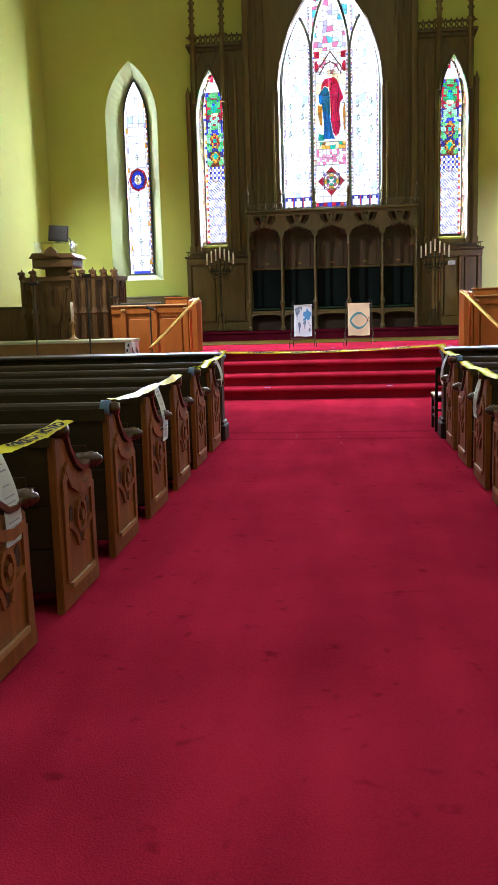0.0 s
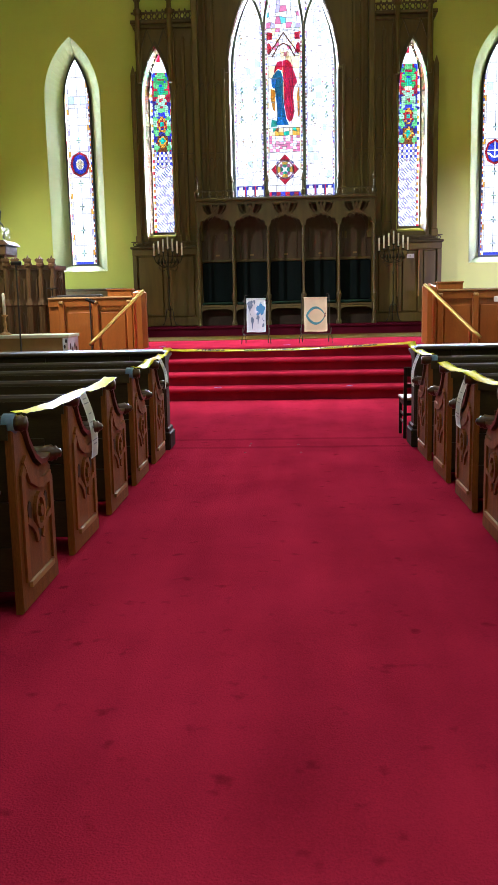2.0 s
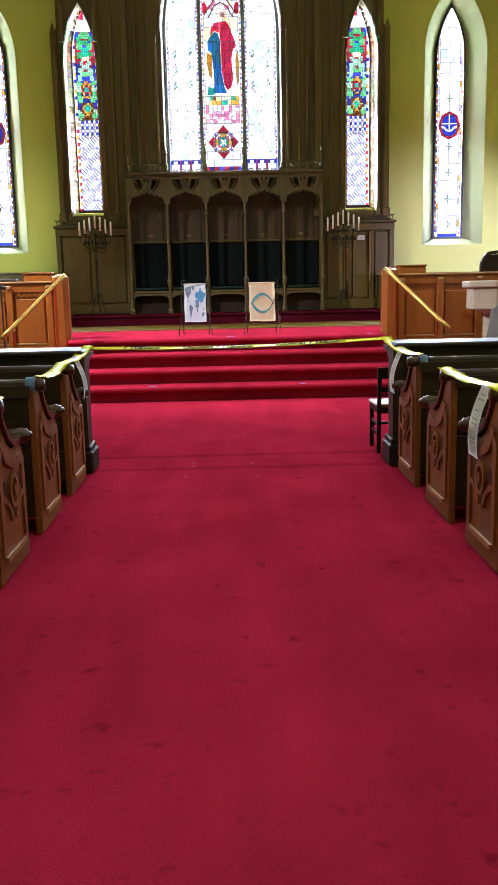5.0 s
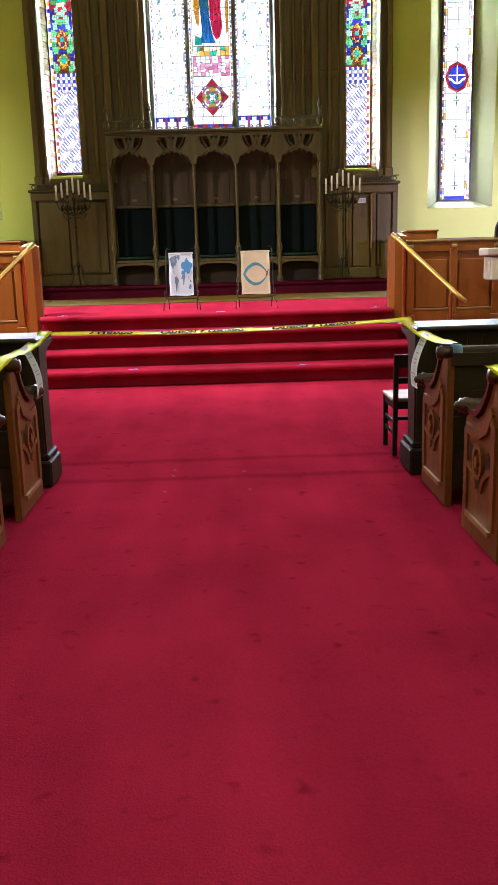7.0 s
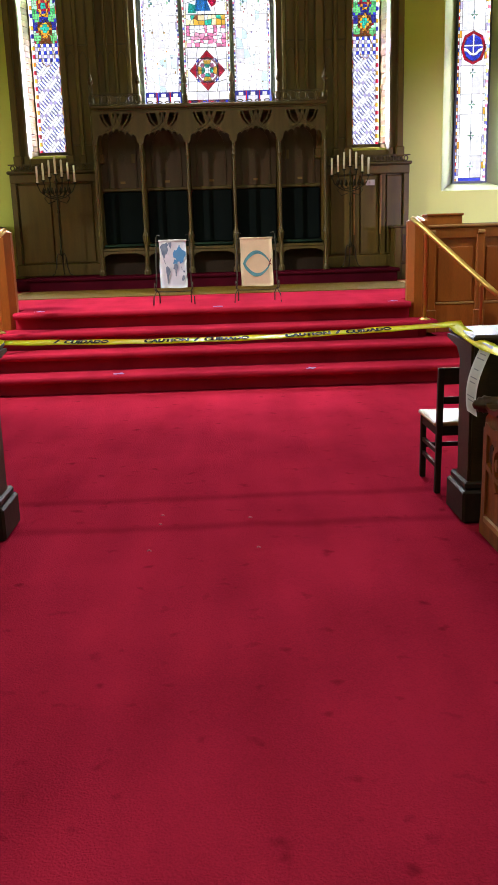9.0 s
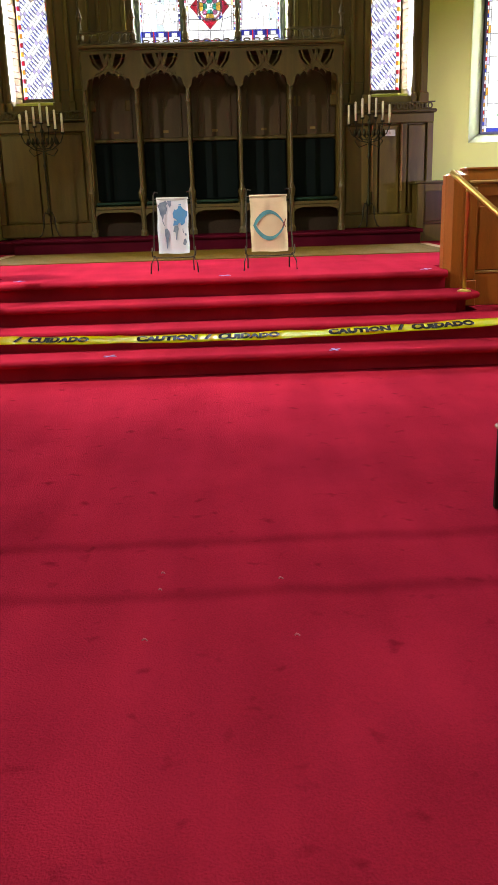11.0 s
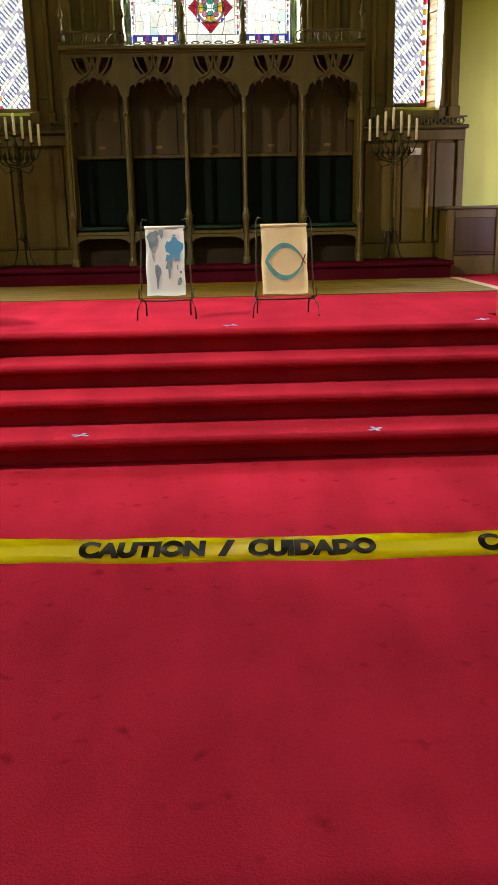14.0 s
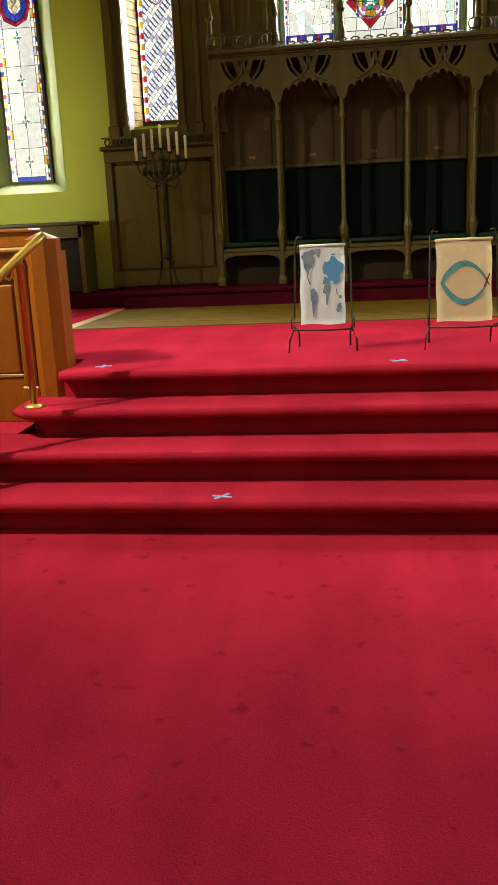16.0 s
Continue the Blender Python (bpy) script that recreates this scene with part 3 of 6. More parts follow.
def inner_window(idx, cx, sx):
    shape = INNER_GLASS[idx]
    w = thing("window_%d" % (idx + 3), cx, 7.1, 2.93, "narrow pointed stained-glass window, blue lattice below green foliage", "window", kind="structure")
    bm = bmesh.new()
    ribbon(bm, shape, 0.05, 7.07, 7.13, closed=True)
    part("window_frame", bm, M["oak_red"], w)
    h = 0.245
    pieces = border(cx + sx * h - (0.075 if sx > 0 else 0), cx + sx * h + (0 if sx > 0 else 0.075), 2.93, 4.62, 0.062, ["red", "clear", "gold", "milk", "ruby", "clear", "amber", "clear"])
    pieces += border(cx - sx * h - (0.04 if sx < 0 else 0), cx - sx * h + (0 if sx < 0 else 0.04), 2.93, 6.28, 0.062, ["gold", "red", "clear", "blue", "clear"])
    xa, xb = (cx - h + 0.075, cx + h - 0.04) if sx < 0 else (cx - h + 0.04, cx + h - 0.075)
    # white quarries ruled with blue: narrow blue bars run one way, white bands the other
    low = rect(xa, xb, 2.95, 4.38)
    d = 0.066
    for i in range(-12, 40):
        for j in range(-12, 40):
            u, v = xa + (i - j) * d * 0.5, 2.95 + (i + j) * d * 0.6
            q = [(u, v - d * 0.6), (u + d * 0.5, v), (u, v + d * 0.6), (u - d * 0.5, v)]
            if u < xa - d or u > xb + d or v < 2.95 - d or v > 4.38 + d:
                continue
            if j % 4 in (0, 1):      # pale diagonal band, split by a thin blue bar
                m0, m1 = [tuple(p[k] + (r[k] - p[k]) * 0.72 for k in (0, 1)) for p, r in ((q[0], q[1]), (q[3], q[2]))]
                parts_ = [([q[0], m0, m1, q[3]], ("clear", "milk", "clear")[(i + j) % 3]), ([m0, q[1], q[2], m1], "blue")]
            else:
                parts_ = [(q, "clear" if (i + j) % 5 else "lilac")]
            for poly, col in parts_:
                poly = clip(poly, low)
                if len(poly) > 2:
                    pieces.append((poly, col))
    mid, k = (xa + xb) / 2, (xb - xa) / 2
    # small lattice under the gold arch
    for i in range(8):
        for j in range(5):
            z0 = 4.38 + j * 0.056
            pieces.append((rect(xa + 2 * k * i / 8, xa + 2 * k * (i + 1) / 8, z0, z0 + 0.056), ("blue", "lilac")[j % 2] if (i + j) % 2 else "clear"))
    # foliage: a mosaic of small uneven panes, leaves in mirror pairs on red, brown and blue
    ground = ((4.87, "brown", "ruby"), (5.00, "brown", "navy"), (5.15, "navy", "blue"), (5.34, "ruby", "navy"), (5.52, "blue", "blue"), (5.69, "ruby", "navy"), (5.84, "red", "ruby"), (5.98, "red", "red"), (6.12, "blue", "red"), (9, "ruby", "blue"))
    leaves = ((4.74, 0.135, 0.055, "leaf"), (4.80, 0.16, 0.045, "mint"), (5.06, 0.125, 0.06, "leaf"), (5.14, 0.16, 0.045, "green"), (5.24, 0.135, 0.055, "mint"), (5.34, 0.14, 0.05, "leaf"), (5.22, 0.0, 0.045, "teal"),
              (5.44, 0.115, 0.052, "mint"), (5.50, 0.04, 0.04, "leaf"), (5.57, 0.10, 0.05, "mint"), (5.65, 0.035, 0.046, "mint"), (5.72, 0.085, 0.044, "mint"), (5.80, 0.03, 0.04, "cream"), (5.86, 0.10, 0.05, "green"),
              (5.93, 0.0, 0.075, "teal"), (6.02, 0.10, 0.052, "leaf"), (6.08, 0.03, 0.05, "green"), (6.15, 0.11, 0.05, "green"), (6.22, 0.035, 0.06, "leaf"))

    def tint(x, z):
        u = abs(x - mid)
        lozenge, oval = u / 0.105 + abs(z - 4.88) / 0.13, math.hypot(u / 0.085, (z - 5.22) / 0.15)
        if lozenge < 0.72:
            return "teal"
        if lozenge < 1.12 or 0.75 < oval < 1.12:
            return "gold"
        for lz, off, r, col in leaves:
            if ((u - off) / r) ** 2 + ((z - lz) / (r * 1.15)) ** 2 < 1:
                return col
        return next(c[1] if u < 0.115 else c[2] for c in ground if z < c[0])
    rows_n, cols_n = 40, 10
    nodes_ = [[(xa + (xb - xa) * (i + (rng.uniform(-0.3, 0.3) if 0 < i < cols_n else 0)) / cols_n, 4.66 + 1.62 * (j + (rng.uniform(-0.3, 0.3) if 0 < j < rows_n else 0)) / rows_n) for j in range(rows_n + 1)] for i in range(cols_n + 1)]
    for i in range(cols_n):
        for j in range(rows_n):
            q = [nodes_[i][j], nodes_[i + 1][j], nodes_[i + 1][j + 1], nodes_[i][j + 1]]
            pieces.append((q, tint(sum(p[0] for p in q) / 4, sum(p[1] for p in q) / 4)))
    pieces += border(cx + sx * h - (0.075 if sx > 0 else 0), cx + sx * h + (0 if sx > 0 else 0.075), 4.62, 6.28, 0.062, ["clear", "milk", "navy", "clear", "gold"])
    pieces += [(rect(cx - h, cx + h, 6.28, 6.5), "clear"), (rect(cx - h, mid, 6.5, 6.8), "red"), (rect(mid, cx + h, 6.5, 6.8), "clear")]
    over = []
    glaze(w, shape, pieces, 7.1, over, 0.005)
    bm = bmesh.new()
    ribbon(bm, ring(mid, 5.22, 0.085, 0.155, 16), 0.015, 7.066, 7.072, closed=True)
    ribbon(bm, ring(mid, 4.88, 0.115, 0.145, 4), 0.015, 7.066, 7.072, closed=True)
    ribbon(bm, [(mid - 0.13, 4.42), (mid - 0.125, 4.52), (mid - 0.08, 4.63), (mid, 4.71), (mid + 0.08, 4.63), (mid + 0.125, 4.52), (mid + 0.13, 4.42)], 0.015, 7.066, 7.072)
    ribbon(bm, [(mid - 0.08, 4.42), (mid - 0.06, 4.34), (mid, 4.30), (mid + 0.06, 4.34), (mid + 0.08, 4.42)], 0.013, 7.066, 7.072)
    part("gold_strapwork", bm, G["gold"], w, "interlaced gold glass bands")
    return w


inner_window(0, -2.655, -1)
inner_window(1, 2.655, 1)

# the great window
YW = 7.8
gw = thing("window_5", 0, YW, 3.7, "great three-light pointed stained-glass window with robed figures in red and blue", "window", kind="structure")
bm = bmesh.new()
ribbon(bm, MAIN_GLASS, 0.07, YW - 0.08, YW + 0.06, closed=True)
part("window_frame", bm, M["lead"], gw)
MULL = 0.435
h = 8.85 - 6.40
c0 = (h * h - 1.135 ** 2) / (2 * 1.135)
R0 = 1.135 + c0
for sx in (-1, 1):
    bm = bmesh.new()
    ribbon(bm, [(sx * MULL, 3.7), (sx * MULL, 7.05)], 0.075, YW - 0.09, YW + 0.05)
    inw, outw = [], []
    for k in range(13):
        z = 1.85 * k / 12
        dx = R0 - math.sqrt(max(0, R0 * R0 - z * z))
        inw.append((sx * (MULL - dx), 7.05 + z))
        if MULL + dx * 1.25 < 0.86:
            outw.append((sx * (MULL + dx * 1.6), 7.05 + z * 0.9))
    ribbon(bm, [p for p in inw if p[1] < 8.75], 0.06, YW - 0.088, YW + 0.05)
    ribbon(bm, outw, 0.06, YW - 0.086, YW + 0.05)
    part("mullion", bm, M["lead"], gw, "dark branching stone mullion")
    light = clip(rect(*(sorted((sx * MULL, sx * 1.135))), 3.7, 9), MAIN_GLASS)
    xa, xb = sorted((sx * MULL, sx * 1.135))
    xa, xb = xa + 0.035, xb - 0.035
    pieces = jitter_grid(xa + 0.05, xb - 0.05, 3.98, 8.2, 5, 30, 0.36, ["clear", "milk", "clear", "clear", "ice", "milk", "clear", "clear", "clear"])
    bord = ["clear", "milk", "lilac", "clear", "pink", "clear", "navy", "milk", "clear", "brown", "clear", "ruby", "clear", "lilac", "clear", "navy", "clear", "blue", "pink", "clear", "clear", "brown"]
    pieces += border(xa, xa + 0.028, 3.98, 8.2, 0.035, bord) + border(xb - 0.028, xb, 3.98, 8.2, 0.035, bord[::-1]) + border(xa + 0.028, xa + 0.05, 3.98, 8.2, 0.14, ["clear", "milk", "lilac", "clear"]) + border(xb - 0.05, xb - 0.028, 3.98, 8.2, 0.14, ["milk", "clear", "clear", "lilac"])
    for k in range(3):
        x0, wd_ = xa + (xb - xa) * k / 3, (xb - xa) / 3
        pieces += [(rect(x0, x0 + 0.1 * wd_, 3.7, 3.98), ("navy", "blue", "red")[k]), (rect(x0 + 0.1 * wd_, x0 + 0.9 * wd_, 3.75, 3.9), "milk"), (rect(x0 + 0.3 * wd_, x0 + 0.7 * wd_, 3.9, 3.96), "clear"),
                   (rect(x0 + 0.1 * wd_, x0 + 0.9 * wd_, 3.7, 3.75), "navy"), (rect(x0 + 0.1 * wd_, x0 + 0.3 * wd_, 3.9, 3.98), "navy"), (rect(x0 + 0.7 * wd_, x0 + 0.9 * wd_, 3.9, 3.98), "navy"),
                   (rect(x0 + 0.3 * wd_, x0 + 0.7 * wd_, 3.96, 3.98), "blue"), (rect(x0 + 0.9 * wd_, x0 + wd_, 3.7, 3.98), ("red", "navy", "blue")[k])]
    over = []
    for z, q in ((5.42, 0.25), (5.46, 0.74), (5.72, 0.27), (5.80, 0.70), (6.02, 0.25), (6.08, 0.73)):   # sprigs of pale sea-green leaves
        for g in range(4):
            over.append((ring(xa + (xb - xa) * (q + 0.035 * math.sin(g * 2.4 + z)), z + 0.035 * (g - 1.5), 0.018, 0.028, 5, g + z), ("mint", "cyan", "ice", "mint")[g]))
    for k in range(46):   # small painted quarries scattered over the pale ground
        over.append((ring(rng.uniform(xa + 0.08, xb - 0.08), rng.uniform(4.1, 8.0), rng.uniform(0.010, 0.02), rng.uniform(0.010, 0.024), 5, k), rng.choice(["pink", "lilac", "brown", "lilac", "ice", "gold"])))
    glaze(gw, light, pieces, YW, over, 0.0045)

light = clip(rect(-MULL, MULL, 3.7, 9), MAIN_GLASS)
xa, xb = -MULL + 0.035, MULL - 0.035
bord = ["milk", "clear", "pink", "clear", "brown", "milk", "clear", "red", "clear", "milk", "pink", "clear", "blue"]
pieces = border(xa, xa + 0.03, 3.98, 7.3, 0.04, bord) + border(xb - 0.03, xb, 3.98, 7.3, 0.04, bord[::-1]) + border(xa + 0.03, xa + 0.06, 3.98, 7.3, 0.12, ["clear", "milk", "cream", "clear"]) + border(xb - 0.06, xb - 0.03, 3.98, 7.3, 0.12, ["milk", "clear", "clear", "cream"])
pieces += [(rect(xa + (xb - xa) * k / 8, xa + (xb - xa) * (k + 1) / 8, 3.7, 3.84), ("red", "navy", "ruby", "blue")[k % 4]) for k in range(8)]
pieces += [(rect(xa + (xb - xa) * k / 4, xa + (xb - xa) * (k + 1) / 4, 3.84, 3.98), "milk") for k in range(4)]
ia, ib = xa + 0.06, xb - 0.06
pieces += jitter_grid(ia, ib, 3.98, 4.70, 4, 4, 0.2, ["clear", "milk"])
pieces += jitter_grid(ia, ib, 4.70, 5.05, 9, 6, 0.3, ["pink", "clear", "clear", "milk", "pink", "rose"])
pieces += jitter_grid(ia, ib, 5.05, 5.22, 9, 2, 0.3, ["cream", "milk", "brown", "gold", "teal", "cream"])
pieces += jitter_grid(ia, ib, 5.22, 6.72, 4, 7, 0.25, ["clear", "clear", "milk", "cream"])
pieces += jitter_grid(ia, ib, 6.72, 7.3, 8, 8, 0.3, ["pink", "clear", "milk", "clear", "clear", "cream", "ice"])
pieces += jitter_grid(xa, xb, 7.3, 8.9, 7, 14, 0.3, ["clear", "ice", "milk", "clear", "pink", "clear", "lilac", "clear", "cyan", "clear"])
over = []
for sg in (-1, 1):
    over += [([(0, 4.32 + sg * 0.33), (-0.13 * sg, 4.32 + sg * 0.19), (0.13 * sg, 4.32 + sg * 0.19)], "red"), ([(sg * 0.31, 4.32), (sg * 0.19, 4.32 + 0.13 * sg), (sg * 0.19, 4.32 - 0.13 * sg)], "red" if sg < 0 else "ruby")]
over += [([(sx * 0.14, 4.32 + sz * 0.20), (sx * 0.20, 4.32 + sz * 0.14), (sx * 0.15, 4.32 + sz * 0.13)], "blue") for sx in (-1, 1) for sz in (-1, 1)]
over += ring_band(0, 4.32, 0.175, 0.185, 0.20, 0.21, 20, "pink")
for k in range(4):
    a_ = math.pi / 2 * k
    for r0, r1, w0, w1, col in ((0.045, 0.10, 0.03, 0.05, "teal"), (0.10, 0.17, 0.05, 0.075, "gold")):
        ux, uz = math.cos(a_), math.sin(a_)
        over.append(([(ux * r0 - uz * -w0, 4.32 + uz * r0 + ux * -w0), (ux * r1 - uz * -w1, 4.32 + uz * r1 + ux * -w1), (ux * r1 - uz * w1, 4.32 + uz * r1 + ux * w1), (ux * r0 - uz * w0, 4.32 + uz * r0 + ux * w0)], col))
    b_ = a_ + math.pi / 4
    over.append((ring(0.115 * math.cos(b_), 4.32 + 0.115 * math.sin(b_), 0.04, 0.04, 6), "pink"))
glaze(gw, light, pieces, YW, over, 0.008)
# two plain robed shapes, a canopy above them and a cross in the roundel, set in front of the pale glass
def applied(name, shapes, colour, y):
    bm = bmesh.new()
    for poly in shapes:
        prism(bm, poly, y, y + 0.004)
    part(name, bm, G[colour], gw)


BLUE_ROBE = [(-0.19, 5.27), (0.10, 5.27), (0.045, 5.40), (-0.005, 5.70), (-0.02, 6.27), (-0.06, 6.40), (-0.13, 6.44), (-0.23, 6.33), (-0.28, 6.24), (-0.27, 6.08), (-0.20, 6.04), (-0.17, 5.74), (-0.15, 5.46)]
RED_ROBE = [(0.05, 5.42), (0.11, 5.33), (0.18, 5.37), (0.23, 5.55), (0.20, 5.92), (0.23, 6.08), (0.30, 6.16), (0.27, 6.27), (0.20, 6.46), (0.15, 6.58), (0.09, 6.64), (-0.03, 6.62), (-0.03, 6.40), (-0.01, 6.20), (0.0, 5.70)]
RED_SLEEVE = [(-0.22, 6.355), (-0.13, 6.455), (-0.062, 6.415), (-0.035, 6.42), (-0.035, 6.62), (-0.14, 6.60), (-0.20, 6.48)]
applied("figure_glass", [BLUE_ROBE], "gown", YW - 0.03)
applied("figure_glass", [RED_ROBE, RED_SLEEVE], "robe", YW - 0.03)
applied("figure_glass", [ring(-0.02, 6.72, 0.055, 0.085, 10), ring(0.08, 6.74, 0.05, 0.08, 10)], "cream", YW - 0.03)
applied("figure_glass", [[(0.28, 6.05), (0.32, 6.05), (0.32, 6.13), (0.28, 6.13)]], "clear", YW - 0.028)
bm = bmesh.new()
for x0, z0, x1, z1, bend in ((-0.11, 5.32, -0.10, 6.30, 0.02), (-0.06, 5.30, -0.05, 6.34, -0.015), (-0.015, 5.34, -0.04, 6.1, 0.01), (0.07, 5.45, 0.04, 6.5, -0.012), (0.13, 5.40, 0.12, 6.45, 0.02), (0.19, 5.42, 0.17, 6.3, 0.02), (0.20, 6.0, 0.18, 6.4, 0.01)):
    ribbon(bm, [(x0 + (x1 - x0) * q / 8 + bend * math.sin(q * 1.1), z0 + (z1 - z0) * q / 8) for q in range(9)], 0.007, YW - 0.04, YW - 0.036)
part("fold_line", bm, M["lead"], gw, "dark painted fold lines of the robes")
for sg in (-1, 1):
    applied("canopy_corner_glass", [[(sg * 0.36, 6.78), (sg * 0.30, 6.78), (sg * 0.26, 6.9), (sg * 0.31, 7.0), (sg * 0.36, 6.98)][::sg], [(sg * 0.36, 7.06), (sg * 0.25, 7.06), (sg * 0.24, 7.2), (sg * 0.36, 7.22)][::sg]], "red", YW - 0.02)
applied("figure_glass", [[(-0.25, 5.60), (-0.20, 5.56), (-0.19, 6.0), (-0.29, 6.04), (-0.30, 5.85)], [(0.30, 5.42), (0.345, 5.5), (0.34, 6.08), (0.31, 6.05), (0.28, 5.90)]], "amber", YW - 0.028)
applied("figure_glass", [[(-0.30, 5.24), (-0.16, 5.24), (-0.16, 5.36), (-0.28, 5.40)]], "teal", YW - 0.026)
bm = bmesh.new()
for pts in ([(-0.33, 6.75), (0, 7.2), (0.33, 6.75)], [(-0.25, 6.70), (-0.12, 6.92), (0, 6.98), (0.12, 6.92), (0.25, 6.70)]):
    ribbon(bm, pts, 0.028, YW - 0.03, YW - 0.024)
part("canopy_glass", bm, G["brown"], gw, "brown glass canopy lines over the figures")
bars = bmesh.new()
for z in (4.68, 5.2, 5.75, 6.25, 6.75, 7.25):
    box(bars, -1.13, 1.13, YW - 0.05, YW - 0.042, z - 0.004, z + 0.004)
part("glazing_bar", bars, M["lead"], gw, "thin dark iron bars across the lights")

# ---------------------------------------------------------------- reredos
rer = thing("reredos", 0, 6.5, FOOT, "tall dark carved oak screen framing the chancel windows", "reredos")
YR = 6.5
LOW_OPEN = [lancet(s * 2.635, 0.305, 2.80, 5.60, 6.62) for s in (-1, 1)]
main_r = lancet(0.0, 1.115, 3.3, 6.08, 8.40, 16)
out = [(-3.28, FOOT), (3.28, FOOT), (3.28, 2.56), (3.17, 2.66), (3.17, 5.95), (3.05, 6.2), (3.05, 7.06), (1.86, 7.06), (1.86, 9.6), (-1.86, 9.6), (-1.86, 7.06), (-3.05, 7.06), (-3.05, 6.2), (-3.17, 5.95), (-3.17, 2.66), (-3.28, 2.56)]
part("screen", sheet(out, [(LOW_OPEN[0], LOW_OPEN[0]), (LOW_OPEN[1], LOW_OPEN[1]), (main_r, main_r)], YR, WALL_Y - 0.004), M["oak"], rer)
for s in (-1, 1):
    # buttresses and shafts beside the windows
    for x, wdt, dep, z1 in ((3.11, 0.10, 0.10, 6.1), (2.27, 0.09, 0.07, 6.9), (2.97, 0.05, 0.05, 5.7), (1.80, 0.13, 0.14, 9.5), (1.60, 0.06, 0.07, 9.4), (1.44, 0.06, 0.05, 9.0), (1.24, 0.07, 0.08, 6.15), (2.06, 0.07, 0.05, 6.8)):
        bm = bmesh.new()
        box(bm, s * x - wdt / 2, s * x + wdt / 2, YR - dep, YR - 0.001, 2.68, z1, 0.012)
        box(bm, s * x - wdt / 2 - 0.02, s * x + wdt / 2 + 0.02, YR - dep - 0.02, YR - 0.001, 2.68, 2.84, 0.015)
        prism(bm, [(s * x - wdt / 2, z1 - 0.001), (s * x + wdt / 2, z1 - 0.001), (s * x, z1 + wdt * 1.6)], YR - dep * 0.8, YR - 0.001)
        part("buttress", bm, M["oak"], rer)
    # hood mould over the narrow window and blind panels
    bm = bmesh.new()
    ribbon(bm, lancet(s * 2.635, 0.335, 2.80, 5.60, 6.70)[2:], 0.05, YR - 0.05, YR - 0.001)
    part("hood_mould", bm, M["oak_light"], rer)
    bm = bmesh.new()
    ribbon(bm, lancet(0, 1.16, 3.3, 6.08, 8.48, 16)[2:13] if s > 0 else lancet(0, 1.16, 3.3, 6.08, 8.48, 16)[19:], 0.06, YR - 0.06, YR - 0.001)
    part("hood_mould", bm, M["oak_light"], rer)
    for x0, x1 in ((1.28, 1.42), (1.46, 1.58), (1.63, 1.74), (1.90, 2.03), (2.10, 2.23)):
        for z0, z1 in ((3.0, 4.4), (4.5, 5.9)):
            bm = bmesh.new()
            ribbon(bm, lancet(s * (x0 + x1) / 2, (x1 - x0) / 2, z0, z1 - 0.16, z1, 5), 0.018, YR - 0.018, YR - 0.001, closed=True)
            part("blind_panel", bm, M["oak_light"], rer)
    # gablet under the cresting, cornice, cresting and pinnacles
    bm = bmesh.new()
    for gx in (2.45, 2.80):
        ribbon(bm, [(s * gx - 0.13, 6.62), (s * gx, 6.98), (s * gx + 0.13, 6.62)], 0.03, YR - 0.03, YR - 0.002)
    part("gablet", bm, M["oak_light"], rer)
    bm = bmesh.new()
    box(bm, *sorted((s * 1.87, s * 3.12)), YR - 0.12, WALL_Y - 0.004, 7.06, 7.13, 0.012)
    box(bm, *sorted((s * 1.87, s * 3.08)), YR - 0.06, WALL_Y - 0.004, 6.98, 7.06, 0.01)
    part("cornice", bm, M["oak_light"], rer)
    for k in range(10):
        x = 1.93 + k * 0.115
        part("cresting_ring", ribbon(bmesh.new(), ring(s * x, 7.20, 0.045, 0.06, 8), 0.022, YR - 0.09, YR - 0.05, closed=True), M["oak_light"], rer)
        part("cresting_bud", prism(bmesh.new(), ring(s * (x + 0.055), 7.30, 0.022, 0.03, 6), YR - 0.09, YR - 0.05), M["oak_light"], rer)
    part("cresting_rail", boxes((*sorted((s * 1.87, s * 3.1)), YR - 0.095, YR - 0.045, 7.262, 7.285)), M["oak_light"], rer)
    for x in (2.31, 2.96):
        bm = bmesh.new()
        lathe(bm, s * x, YR - 0.14, [(0.045, 5.9), (0.055, 6.1), (0.05, 7.2), (0.085, 7.22), (0.085, 7.3), (0.05, 7.34), (0.038, 8.4), (0.004, 8.9)], 8)
        for k in range(8):
            z = 7.5 + k * 0.15
            for a in range(4):
                dx, dy = ((1, 0), (-1, 0), (0, 1), (0, -1))[a]
                prism(bm, ring(s * x + dx * 0.05, z, 0.026, 0.032, 6), YR - 0.14 + dy * 0.05 - 0.02, YR - 0.14 + dy * 0.05 + 0.02)
        part("pinnacle", bm, M["oak"], rer, "crocketed oak pinnacle")
    # panelled dado
    x0, x1 = sorted((s * 1.86, s * 3.28))
    bm = bmesh.new()
    box(bm, x0, x1, YR - 0.075, YR - 0.002, FOOT + 0.001, 1.12, 0.012)
    box(bm, x0, x1, YR - 0.075, YR - 0.002, 2.42, 2.56, 0.012)
    for x in ((1.90, 2.58, 3.23) if s < 0 else (1.90, 2.40, 2.84, 3.23)):
        box(bm, s * x - 0.045, s * x + 0.045, YR - 0.07, YR - 0.002, 1.12, 2.42, 0.008)
    part("dado_frame", bm, M["oak"], rer)
    bm = bmesh.new()
    box(bm, x0 - 0.03, x1 + 0.03, YR - 0.13, YR - 0.002, 2.56, 2.61, 0.015)
    part("dado_cap", bm, M["oak_light"], rer)
